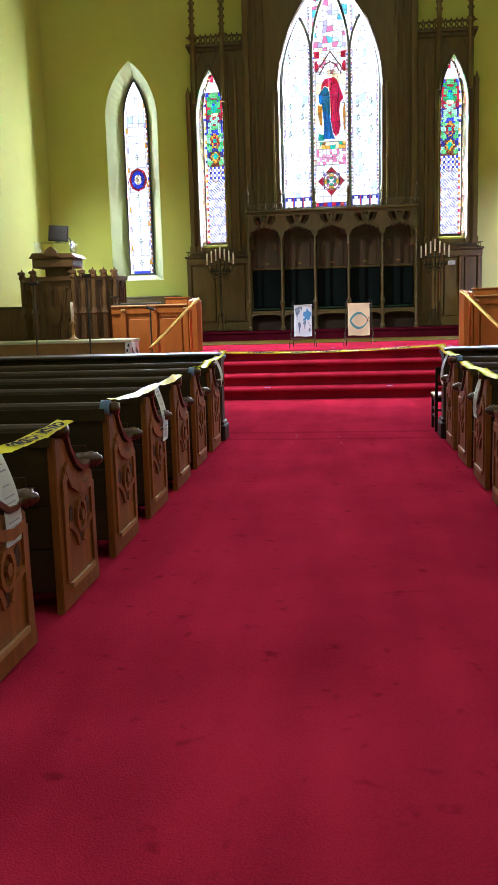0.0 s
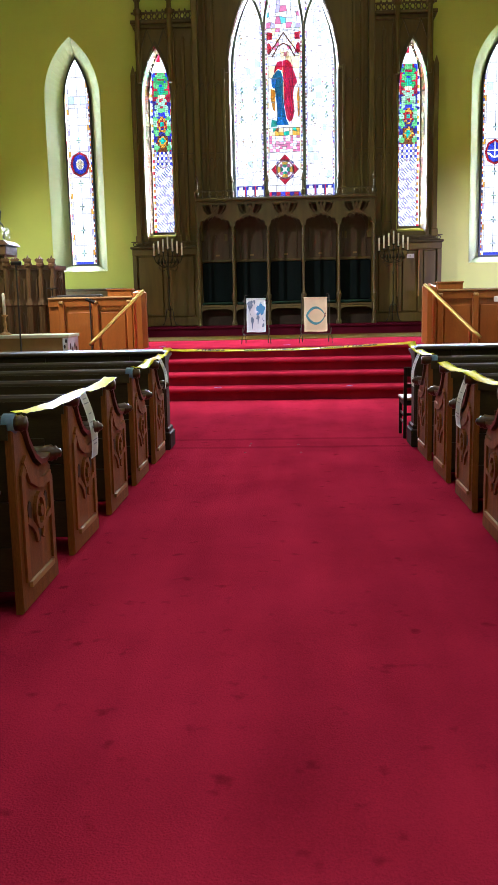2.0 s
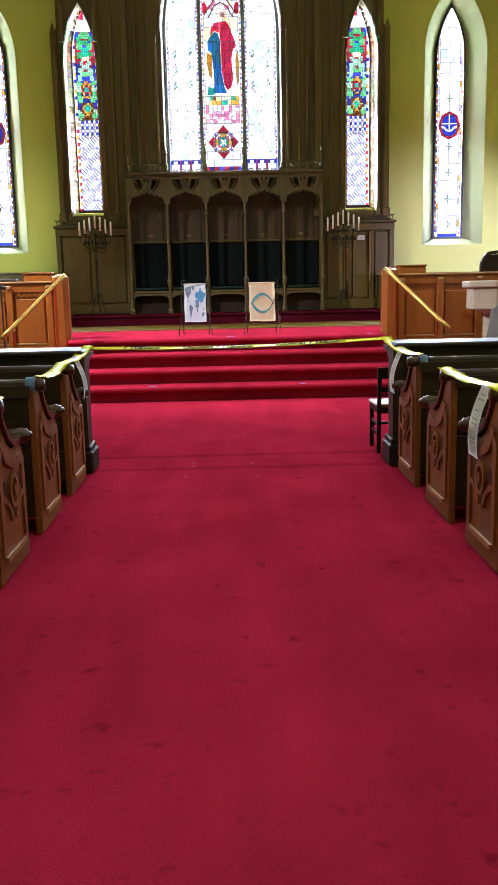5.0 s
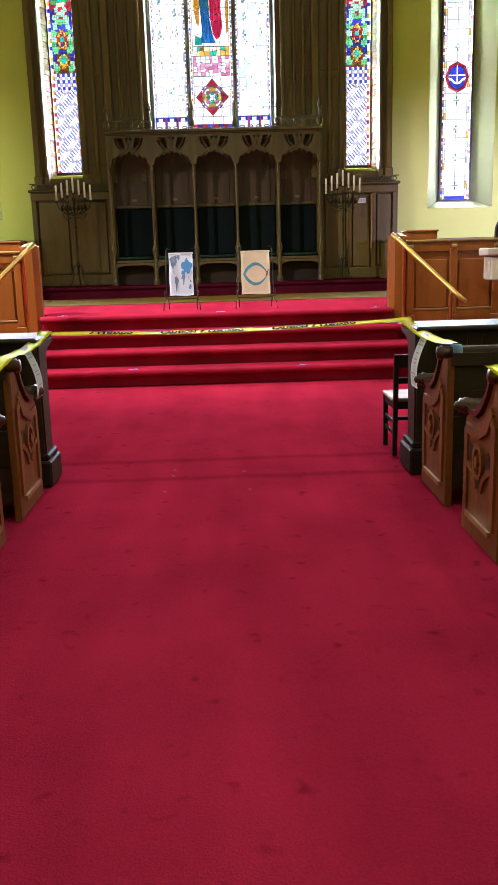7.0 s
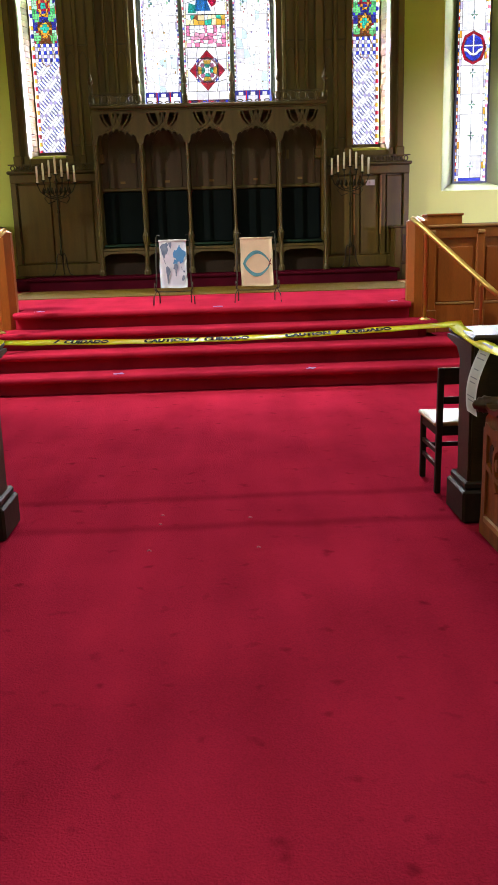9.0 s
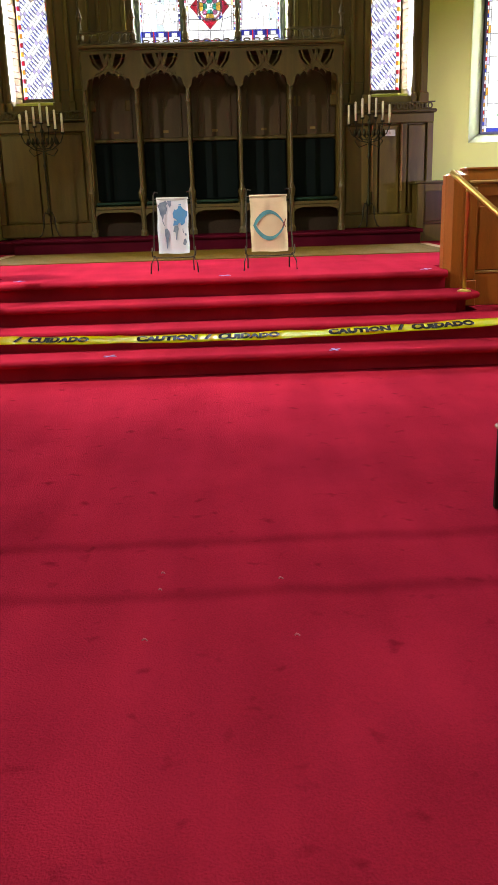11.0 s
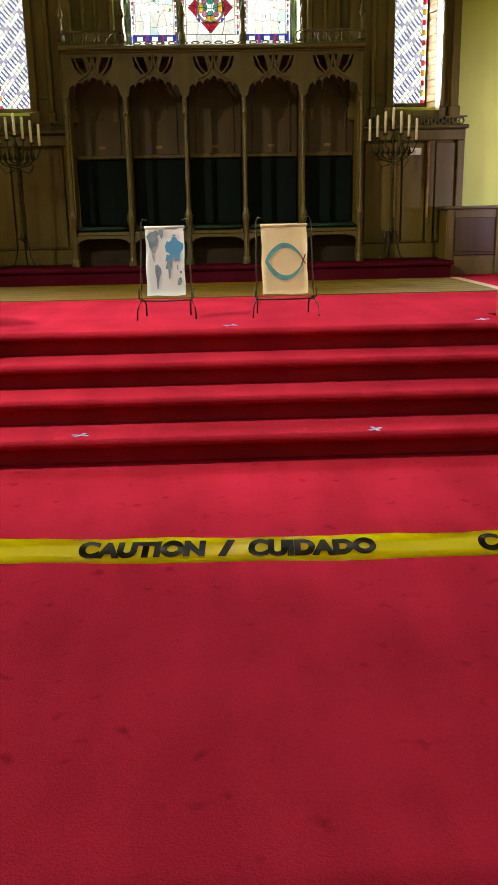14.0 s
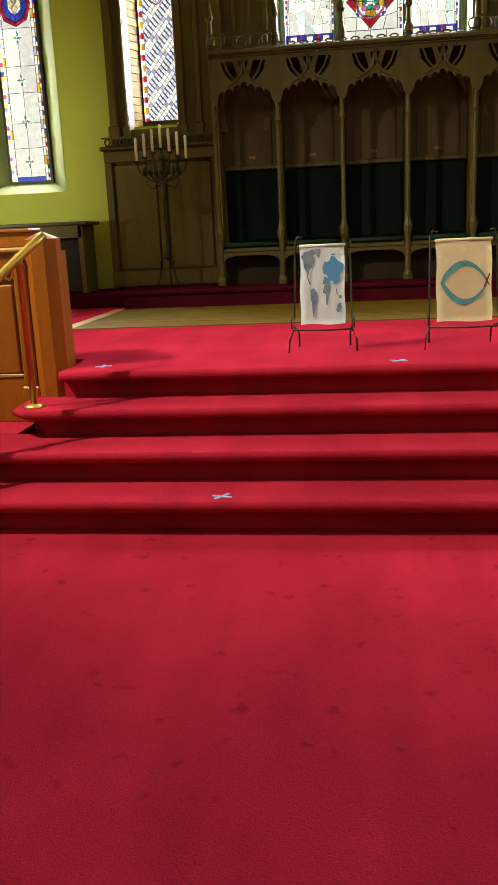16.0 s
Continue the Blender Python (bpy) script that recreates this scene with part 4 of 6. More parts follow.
    for k in range(15):
        part("cresting_ring", ribbon(bmesh.new(), ring(s * (1.92 + k * 0.092), 2.655, 0.033, 0.04, 6), 0.016, YR - 0.11, YR - 0.085, closed=True), M["oak_light"], rer)
    part("cresting_rail", boxes((x0, x1, YR - 0.115, YR - 0.08, 2.697, 2.715)), M["oak_light"], rer)
    for xa_, xb_ in ((1.96, 2.52), (2.64, 3.17)) if s < 0 else ((1.96, 2.34), (2.46, 2.78), (2.90, 3.17)):
        bm = bmesh.new()
        a_, b_ = sorted((s * xa_, s * xb_))
        box(bm, a_, b_, YR - 0.03, YR - 0.001, 1.14, 2.40, 0.02)
        box(bm, a_, b_, YR - 0.06, YR - 0.03, 1.135, 1.15, 0.003)
        part("dado_panel", bm, M["oak"], rer)
# pale strips put the light caught by the dado's panel edges into colour
for x in (2.355, 2.80):
    part("edge_moulding", boxes((x - 0.012, x + 0.012, YR - 0.098, YR - 0.03, 1.45, 2.40), bevel=0.003), M["desk_top"], rer, "thin panel edge, its lit look put into pale wood")
# switch plate on the dado
sw = thing("switch_plate", 2.62, YR - 0.08, 2.28, "small white switch plate on the oak panelling", "switch")
part("plate", boxes((2.55, 2.70, YR - 0.084, YR - 0.072, 2.24, 2.33), bevel=0.003), M["paper"], sw)
part("toggle", boxes((2.61, 2.625, YR - 0.094, YR - 0.084, 2.27, 2.30)), M["linen"], sw)

# ---------------------------------------------------------------- five-seat stalls
st = thing("sedilia", 0.01, 6.2, FOOT, "five-seat dark carved oak stall with green upholstered backs and traceried canopy", "stalls")
YF, YB, PITCH = 5.95, 6.42, 0.725
posts = [0.01 + (k - 2.5) * PITCH for k in range(6)]
for x in posts:
    bm = bmesh.new()
    lathe(bm, x, YF, [(0.055, FOOT), (0.055, FOOT + 0.06), (0.036, FOOT + 0.1), (0.03, 1.40), (0.05, 1.47), (0.055, 1.53), (0.035, 1.58), (0.026, 1.62), (0.026, 2.70), (0.04, 2.74), (0.028, 2.80), (0.028, 3.0)], 8)
    lathe(bm, x, YF, [(0.035, 3.0), (0.035, 3.55), (0.05, 3.56), (0.05, 3.62), (0.028, 3.66), (0.022, 3.80), (0.045, 3.84), (0.03, 3.9), (0.003, 3.98)], 8)
    part("post", bm, M["oak_light"], st)
    bm = bmesh.new()
    box(bm, x - 0.02, x + 0.02, YF + 0.03, YB, FOOT, 1.52, 0.006)
    box(bm, x - 0.018, x + 0.018, YF + 0.18, YB, 1.52, 3.4, 0.006)
    part("divider", bm, M["oak"], st)
for k in range(5):
    x0, x1 = posts[k] + 0.03, posts[k + 1] - 0.03
    xm, hw = (x0 + x1) / 2, (x1 - x0) / 2
    part("seat", boxes((x0, x1, YF + 0.02, YB, 1.30, 1.345), bevel=0.008), M["oak_light"], st)
    bm = bmesh.new()
    box(bm, x0 + 0.01, x1 - 0.01, YF + 0.01, YB - 0.02, 1.346, 1.405, 0.022, 3)
    part("cushion", bm, M["cushion"], st, "thin green seat cushion", True)
    bm = bmesh.new()
    arch = [(x0, 1.19), (x0 + 0.04, 1.235), (x0 + 0.13, 1.262), (x1 - 0.13, 1.262), (x1 - 0.04, 1.235), (x1, 1.19), (x1, 1.297), (x0, 1.297)]
    prism(bm, arch, YF - 0.005, YF + 0.035)
    part("seat_apron", bm, M["oak_light"], st)
    # black board puts the shade of the space under the seat into colour
    part("riser", boxes((x0 - 0.02, x1 + 0.02, YF + 0.22, YF + 0.25, FOOT, 1.3)), M["black_wood"], st, "black board for the shade under the seat")
    bm = bmesh.new()
    box(bm, x0, x1, YB - 0.03, YB + 0.02, 1.41, 2.24, 0.02, 2)
    part("upholstered_back", bm, M["velvet"], st, "dark green velvet back")
    bm = bmesh.new()
    box(bm, x0, x1, YB - 0.05, YB + 0.02, 2.245, 2.30, 0.01)
    part("back_rail", bm, M["oak_light"], st)
    bm = bmesh.new()
    box(bm, x0, x1, YB - 0.012, YB + 0.02, 2.30, 3.42)
    part("back_panel", bm, M["oak_red"], st)
    bm = bmesh.new()
    for xx in (x0 + 0.1, x1 - 0.1):
        box(bm, xx - 0.012, xx + 0.012, YB - 0.03, YB - 0.0125, 2.30, 2.92, 0.004)
    ribbon(bm, lancet(xm, hw - 0.10, 2.9, 2.92, 3.2, 6)[2:], 0.02, YB - 0.03, YB - 0.0125)
    ribbon(bm, ring(xm, 2.78, 0.045, 0.06, 8), 0.012, YB - 0.024, YB - 0.0125, closed=True)
    part("panel_moulding", bm, M["oak_red"], st)
    # cream plate takes the unlit linen tone, so its dimness is in the colour
    part("number_plate", boxes((xm - 0.04, xm + 0.04, YB - 0.018, YB - 0.0125, 2.37, 2.405)), M["linen_front"], st, "small cream label")
    # cusped and traceried canopy front
    cusp = [(x0 - 0.03, 3.42), (x0 - 0.03, 2.90), (x0 + 0.02, 2.94)]
    nc = 7
    for c in range(nc):
        a0 = c / nc
        for q in (0.25, 0.5, 0.75, 1.0):
            t_ = a0 + q / nc
            base = 2.97 + 0.12 * max(0.0, math.sin(math.pi * t_)) ** 0.45 + 0.04 * max(0.0, 1 - abs(t_ - 0.5) * 5)
            cusp.append((x0 + 0.02 + (x1 - x0 - 0.04) * t_, base + (0.026 if q in (0.25, 0.5, 0.75) else -0.014)))
    cusp += [(x1 + 0.03, 2.90), (x1 + 0.03, 3.42)]
    bm = bmesh.new()
    hole1 = [(xm - 0.25, 3.37), (xm - 0.22, 3.26), (xm - 0.15, 3.18), (xm - 0.06, 3.17), (xm - 0.055, 3.27), (xm - 0.11, 3.375)]
    hole2 = [(2 * xm - p[0], p[1]) for p in reversed(hole1)]
    hole3 = [(xm - 0.06, 3.375), (xm - 0.025, 3.28), (xm, 3.22), (xm + 0.025, 3.28), (xm + 0.06, 3.375)]
    bm = sheet(cusp[::-1], [(hole1, hole1), (hole2, hole2), (hole3, hole3)], YF - 0.06, YF - 0.035)
    part("canopy_front", bm, M["oak_light"], st)
    for sg in (-1, 1):
        bm = bmesh.new()
        ribbon(bm, [(xm + sg * 0.0, 3.40), (xm + sg * 0.025, 3.24), (xm + sg * 0.09, 3.17), (xm + sg * 0.20, 3.12)], 0.024, YF - 0.078, YF - 0.06)
        part("tracery_bar", bm, M["oak_light"], st)
        bm = bmesh.new()
        ribbon(bm, [(xm + sg * 0.10, 3.18), (xm + sg * 0.17, 3.26), (xm + sg * 0.22, 3.39)], 0.018, YF - 0.074, YF - 0.06)
        part("tracery_bar", bm, M["oak_light"], st)
        bm = bmesh.new()
        ribbon(bm, [(xm + sg * 0.05, 3.21), (xm + sg * 0.11, 3.39)], 0.018, YF - 0.072, YF - 0.06)
        part("tracery_bar", bm, M["oak_light"], st)
part("canopy_roof", boxes((posts[0] - 0.03, posts[5] + 0.03, YF - 0.03, YB + 0.05, 3.40, 3.44)), M["oak"], st)
bm = bmesh.new()
box(bm, posts[0] - 0.035, posts[5] + 0.035, YF - 0.11, YB + 0.06, 3.44, 3.50, 0.015)
box(bm, posts[0] - 0.03, posts[5] + 0.03, YF - 0.08, YB + 0.06, 3.42, 3.44, 0.004)
part("cornice", bm, M["oak_light"], st)
for k in range(26):
    x = posts[0] + 0.07 + k * (posts[5] - posts[0] - 0.14) / 25
    if abs(x) > 1.05:
        part("cresting_ring", ribbon(bmesh.new(), ring(x, 3.585, 0.058, 0.058, 8), 0.016, YF - 0.06, YF - 0.035, closed=True), M["oak_light"], st)
    part("cresting_ring", ribbon(bmesh.new(), ring(x, 3.522, 0.045, 0.018, 6), 0.012, YF - 0.06, YF - 0.035, closed=True), M["oak_light"], st)
for sg in (-1, 1):
    part("cresting_rail", boxes((*sorted((0.01 + sg * 1.08, 0.01 + sg * 1.80)), YF - 0.065, YF - 0.03, 3.645, 3.67)), M["oak_light"], st)

# ---------------------------------------------------------------- chancel furniture


def choir_desk(s):
    d = thing("choir_desk", s * 2.9, 1.3, 2 * RISE, "orange-brown panelled oak choir desk front beside the chancel steps", "choir desk", "choir desks")
    y0, y1 = 1.20, 1.52
    xe, xo = 2.13, 3.64 if s < 0 else 4.6
    part("body", boxes((*sorted((s * (xe + 0.03), s * xo)), y0 + 0.04, y1, 2 * RISE, 1.47)), M["desk"], d)
    bm = bmesh.new()
    cxp, cyp = s * (xe + 0.085), y0 + 0.05
    lo_, hi_ = ring(cxp, cyp, 0.115, 0.115, 8, math.pi / 8), 1.55
    prism(bm, lo_, 2 * RISE, hi_, "z")
    tip = bm.verts.new((cxp, cyp, 1.60))
    rim = [v for v in bm.verts if abs(v.co.z - hi_) < 1e-6]
    rim.sort(key=lambda v: math.atan2(v.co.y - cyp, v.co.x - cxp))
    top_face = [f for f in bm.faces if all(abs(v.co.z - hi_) < 1e-6 for v in f.verts)]
    bmesh.ops.delete(bm, geom=top_face, context="FACES_ONLY")
    for i in range(len(rim)):
        bm.faces.new((rim[i], rim[(i + 1) % len(rim)], tip))
    part("end_post", bm, M["desk"], d)
    part("end_panel", boxes((*sorted((s * (xe + 0.06), s * (xe + 0.10))), y0 + 0.12, y1, 2 * RISE, 1.45)), M["desk"], d)
    bm = bmesh.new()
    box(bm, *sorted((s * (xe + 0.19), s * xo)), y0 - 0.005, y1 + 0.05, 1.47, 1.505, 0.012)
    part("ledge", bm, M["desk_top"], d)
    part("rail", boxes((*sorted((s * (xe + 0.16), s * xo)), y0 + 0.015, y0 + 0.04, 1.36, 1.468), bevel=0.004), M["desk"], d)
    part("rail", boxes((*sorted((s * (xe + 0.16), s * xo)), y0 + 0.01, y0 + 0.04, 2 * RISE, 0.66), bevel=0.006), M["desk"], d)
    for k in range(3 if s < 0 else 5):
        x = xe + 0.24 + k * 0.53
        bm = bmesh.new()
        box(bm, *sorted((s * x - 0.045, s * x + 0.045)), y0 - 0.01, y0 + 0.04, 0.60, 1.40, 0.01)
        box(bm, *sorted((s * x - 0.06, s * x + 0.06)), y0 - 0.02, y0 + 0.04, 2 * RISE, 0.60, 0.01)
        part("stile", bm, M["desk"], d)
        part("stile_knob", boxes((*sorted((s * x - 0.036, s * x + 0.036)), y0 - 0.035, y0 + 0.012, 1.402, 1.446), bevel=0.01), M["desk_top"], d, "pale worn wooden block")
        if k < (2 if s < 0 else 4):
            a, b = sorted((s * (x + 0.05), s * (x + 0.48)))
            bm = bmesh.new()
            box(bm, a + 0.02, b - 0.02, y0 + 0.022, y0 + 0.04, 0.685, 1.27, 0.012)
            part("panel", bm, M["desk"], d)
            # pale wood gives this moulding the bottom rail's highlight as colour
            part("sill_moulding", boxes((a, b, y0 + 0.004, y0 + 0.04, 0.661, 0.682), bevel=0.003), M["desk_top"], d)
            for q in range(6 if s < 0 and k == 0 else 0):
                cx = a + (b - a) * (q + 0.5) / 6
                bm = ribbon(bmesh.new(), [(cx - 0.035, 1.355), (cx - 0.02, 1.315), (cx, 1.30), (cx + 0.02, 1.315), (cx + 0.035, 1.355)], 0.016, y0 + 0.02, y0 + 0.036)
                part("carved_scallop", bm, M["desk"], d)
    return d


for s in (-1, 1):
    choir_desk(s)
    # hymn-book box on the desk
    bx = thing("book_box", s * 2.45, 1.48, 1.505, "low wooden box lying on the choir desk ledge", "box", "desk boxes")
    part("body", boxes((*sorted((s * 2.36, s * 2.74)), 1.38, 1.58, 1.505, 1.60), bevel=0.006), M["desk"], bx)
    part("lid", boxes((*sorted((s * 2.345, s * 2.755)), 1.365, 1.595, 1.60, 1.622), bevel=0.006), M["desk"], bx)
    # brass handrail down the steps
    hr = thing("handrail", s * 2.4, 0.6, 2 * RISE, "polished brass handrail sloping beside the chancel steps", "handrail", "handrails")
    bm = bmesh.new()
    tube(bm, [(s * 2.10, 0.98, 1.575), (s * 2.17, 0.90, 1.50), (s * 2.66, 0.16, 0.90), (s * 2.73, 0.06, 0.82)], [0.026, 0.027, 0.027, 0.026], 12)
    part("rail", bm, M["brass"], hr, smooth=True)
    for px, py, z0, z1 in ((2.215, 0.83, 3 * RISE, 1.45), (2.62, 0.22, RISE, 0.94)):
        bm = bmesh.new()
        lathe(bm, s * px, py, [(0.02, z0), (0.02, z1 - 0.05), (0.028, z1 - 0.045), (0.016, z1 - 0.02), (0.012, z1 + 0.02)], 12)
        post = part("post", bm, M["brass"], hr, smooth=True)
        bm = bmesh.new()
        lathe(bm, s * px, py, [(0.062, z0), (0.062, z0 + 0.008), (0.035, z0 + 0.02), (0.022, z0 + 0.024)], 16)
        part("flange", bm, M["brass"], post, "round brass foot plate", True)

# dark chair behind the south desk
cc = thing("clergy_chair", 4.14, 2.45, PLAT, "dark oak chancel chair with a pointed-arch back behind the choir desk", "chair")
part("backrest", prism(bmesh.new(), [(3.86, 1.16)] + [(4.42, 1.16)] + lancet(4.14, 0.28, 1.2, 1.60, 1.79, 8)[2:], 2.50, 2.54), M["black_wood"], cc)
part("back_moulding", ribbon(bmesh.new(), lancet(4.14, 0.30, 1.2, 1.60, 1.82, 8), 0.05, 2.475, 2.545, closed=True), M["black_wood"], cc)
part("seat", boxes((3.86, 4.42, 2.06, 2.50, 1.11, 1.16), bevel=0.012), M["black_wood"], cc)
for lx, ly in ((3.89, 2.09), (4.39, 2.09), (3.89, 2.51), (4.39, 2.51)):
    part("leg", boxes((lx - 0.025, lx + 0.025, ly - 0.025, ly + 0.025, PLAT, 1.11), bevel=0.005), M["black_wood"], cc)

# flat black book and desk microphone on the left desk
bk = thing("music_stand_tray", -3.15, 1.45, 1.505, "flat black tray lying on the choir desk", "tray")
part("tray", boxes((-3.55, -2.85, 1.38, 1.58, 1.505, 1.545), bevel=0.01), M["plastic"], bk)
mk = thing("desk_microphone", -3.62, 1.42, 1.505, "small black desk stand on the choir desk", "microphone")
bm = bmesh.new()
lathe(bm, -3.62, 1.42, [(0.045, 1.505), (0.045, 1.515), (0.012, 1.53), (0.012, 1.62), (0.03, 1.64), (0.10, 1.65), (0.10, 1.662)], 12)
part("stand", bm, M["plastic"], mk)

# pulpit
pu = thing("pulpit", -4.45, 1.7, PLAT, "carved oak pulpit with pinnacled posts and a sloping reading desk", "pulpit")
corners = [(-5.28, 1.55), (-4.98, 1.28), (-4.28, 1.28), (-3.98, 1.42), (-3.66, 1.62), (-3.60, 2.1)]
for (xa_, ya_), (xb_, yb_) in zip(corners, corners[1:]):
    dx, dy = xb_ - xa_, yb_ - ya_
    ln = math.hypot(dx, dy)
    nx_, ny_ = -dy / ln, dx / ln
    bm = bmesh.new()
    prism(bm, [(xa_, ya_), (xb_, yb_), (xb_ + nx_ * 0.05, yb_ + ny_ * 0.05), (xa_ + nx_ * 0.05, ya_ + ny_ * 0.05)], 0.60, 1.98, "z")
    pn = part("side_panel", bm, M["pulpit"], pu)
    bm = bmesh.new()
    for z0, z1, e in ((0.60, 0.80, 0.03), (1.40, 1.45, 0.02), (1.95, 2.02, 0.04)):
        prism(bm, [(xa_ - nx_ * e, ya_ - ny_ * e), (xb_ - nx_ * e, yb_ - ny_ * e), (xb_, yb_), (xa_, ya_)], z0, z1, "z")
    nb = max(2, round(ln / 0.2))
    for k in range(nb):
        for z0, z1 in ((0.86, 1.36), (1.5, 1.92)):
            for q0, q1 in ((0.1, 0.18), (0.82, 0.9)):
                a0, a1 = (k + q0) / nb, (k + q1) / nb
                prism(bm, [(xa_ + dx * a0 - nx_ * 0.018, ya_ + dy * a0 - ny_ * 0.018), (xa_ + dx * a1 - nx_ * 0.018, ya_ + dy * a1 - ny_ * 0.018), (xa_ + dx * a1, ya_ + dy * a1), (xa_ + dx * a0, ya_ + dy * a0)], z0, z1, "z")
    part("panel_moulding", bm, M["pulpit"], pn)
for x, y in corners[:5] + [(-4.15, 1.35), (-3.82, 1.52)]:
    bm = bmesh.new()
    lathe(bm, x, y - 0.01, [(0.06, 0.58), (0.06, 1.38), (0.075, 1.40), (0.045, 1.5), (0.045, 1.98), (0.065, 2.0), (0.065, 2.04), (0.04, 2.06)], 8)
    lathe(bm, x, y - 0.01, [(0.052, 2.04), (0.058, 2.065), (0.05, 2.085), (0.028, 2.12), (0.012, 2.15), (0.003, 2.175)], 8)
    for q in range(3):      # leaves curling over the finial
        prism(bm, [(x + (q - 1) * 0.035 - 0.02, 2.07), (x + (q - 1) * 0.035 + 0.02, 2.07), (x + (q - 1) * 0.045 + 0.028, 2.105), (x + (q - 1) * 0.03, 2.13), (x + (q - 1) * 0.045 - 0.024, 2.10)], y - 0.065, y - 0.035)
    part("corner_post", bm, M["pulpit"], pu)
for (xa_, ya_), (xb_, yb_) in zip(corners, corners[1:]):
    # blind lancets with a quatrefoil above, set on each panel
    dx, dy = xb_ - xa_, yb_ - ya_
    ln = math.hypot(dx, dy)
    turn = Matrix.Rotation(math.atan2(dy, dx), 3, "Z")
    cells = 3 if ln > 0.5 else 1
    for k in range(cells):
        cu_ = ln * (k + 0.5) / cells
        half_ = min(0.085, ln / cells / 2 - 0.06)
        bm = bmesh.new()
        ribbon(bm, lancet(cu_, half_, 0.86, 1.20, 1.34, 6), 0.018, -0.026, -0.001, closed=True)
        ribbon(bm, lancet(cu_, half_, 1.48, 1.74, 1.84, 6), 0.016, -0.026, -0.001, closed=True)
        for q in range(4):
            ribbon(bm, ring(cu_ + 0.026 * math.cos(math.pi * q / 2), 1.895 + 0.026 * math.sin(math.pi * q / 2), 0.022, 0.022, 8), 0.010, -0.026, -0.001, closed=True)
        bmesh.ops.rotate(bm, verts=bm.verts, cent=(0, 0, 0), matrix=turn)
        bmesh.ops.translate(bm, verts=bm.verts, vec=(xa_, ya_, 0))
        part("tracery", bm, M["pulpit"], pu)
bm = bmesh.new()
prism(bm, [(-4.72, 1.55), (-4.62, 1.50), (-4.52, 1.55), (-4.52, 1.36), (-4.55, 1.26), (-4.62, 1.2), (-4.69, 1.26), (-4.72, 1.36)], 1.235, 1.275)
part("carved_shield", bm, M["pulpit"], pu, "carved oak shield")
bm = bmesh.new()
box(bm, -5.00, -4.28, 1.30, 1.85, 2.17, 2.33, 0.015)
prism(bm, [(-5.05, 2.33), (-4.22, 2.33), (-4.30, 2.40), (-4.98, 2.42)], 1.28, 1.88)
part("reading_desk", bm, M["pulpit"], pu)
part("desk_support", boxes((-4.85, -4.42, 1.5, 1.7, 1.9, 2.19), bevel=0.01), M["pulpit"], pu)
bm = bmesh.new()
prism(bm, [(-4.78, 2.36), (-4.52, 2.36), (-4.56, 2.46), (-4.65, 2.52), (-4.74, 2.46)], 1.25, 1.29)
part("carved_crest", bm, M["pulpit"], pu)
ac = thing("acrylic_stand", -4.66, 1.6, 2.43, "clear acrylic book stand on the pulpit desk", "book stand")
bm = boxes((-4.98, -4.968, 1.40, 1.75, 2.415, 2.60), (-4.36, -4.348, 1.40, 1.75, 2.415, 2.60), (-4.98, -4.348, 1.38, 1.76, 2.60, 2.612))
part("stand", bm, G["clear"], ac)
mo = thing("monitor", -4.63, 1.6, 2.43, "small black monitor standing on the pulpit desk", "monitor")
bm = bmesh.new()
box(bm, -4.80, -4.45, 1.60, 1.635, 2.63, 2.90, 0.01)
box(bm, -4.785, -4.465, 1.594, 1.601, 2.655, 2.885, 0.002)
box(bm, -4.72, -4.53, 1.635, 1.675, 2.68, 2.82, 0.012)
bmesh.ops.rotate(bm, verts=bm.verts, cent=(-4.63, 1.62, 2.66), matrix=Matrix.Rotation(radians(-7), 3, "X") @ Matrix.Rotation(radians(4), 3, "Y"))
part("screen", bm, M["plastic"], mo)
part("foot", boxes((-4.68, -4.58, 1.56, 1.68, 2.614, 2.622), (-4.64, -4.62, 1.61, 1.63, 2.62, 2.66)), M["plastic"], mo)
bm = bmesh.new()
tube(bm, [(-4.46, 1.62, 2.70), (-4.41, 1.6, 2.66), (-4.38, 1.6, 2.56), (-4.40, 1.58, 2.46), (-4.37, 1.55, 2.44)], 0.012, 6)
part("cable", bm, M["plastic"], mo)

lp = thing("wall_panelling", -5.9, 1.6, 2 * RISE, "dark oak panelled choir front beside the pulpit", "panelling")
part("body", boxes((-6.45, -5.32, 1.55, 1.62, 2 * RISE, 1.50)), M["pulpit"], lp)
part("cap", boxes((-6.45, -5.32, 1.52, 1.66, 1.50, 1.54), bevel=0.01), M["oak_light"], lp)
for k in range(3):
    part("stile", boxes((-6.35 + 0.42 * k, -6.27 + 0.42 * k, 1.535, 1.55, 2 * RISE, 1.50), bevel=0.004), M["pulpit"], lp)
# table with a pale cloth, and its candle
tb = thing("communion_table", -4.6, 0.3, 0.0, "long table under a pale linen cloth with a patterned end", "table")
bm = bmesh.new()
box(bm, -6.2, -3.02, 0.02, 0.62, 0.925, 0.975, 0.008)
part("tabletop", bm, M["linen"], tb)
bm = bmesh.new()
box(bm, -6.2, -3.10, 0.035, 0.055, 0.30, 0.925)
part("front_panel", bm, M["linen_front"], tb)
bm = bmesh.new()
box(bm, -3.115, -3.035, 0.022, 0.60, 0.40, 0.925, 0.005)
runner = part("cloth_end", bm, M["cloth"], tb, "white cloth drop with a dark pattern")
bm = bmesh.new()
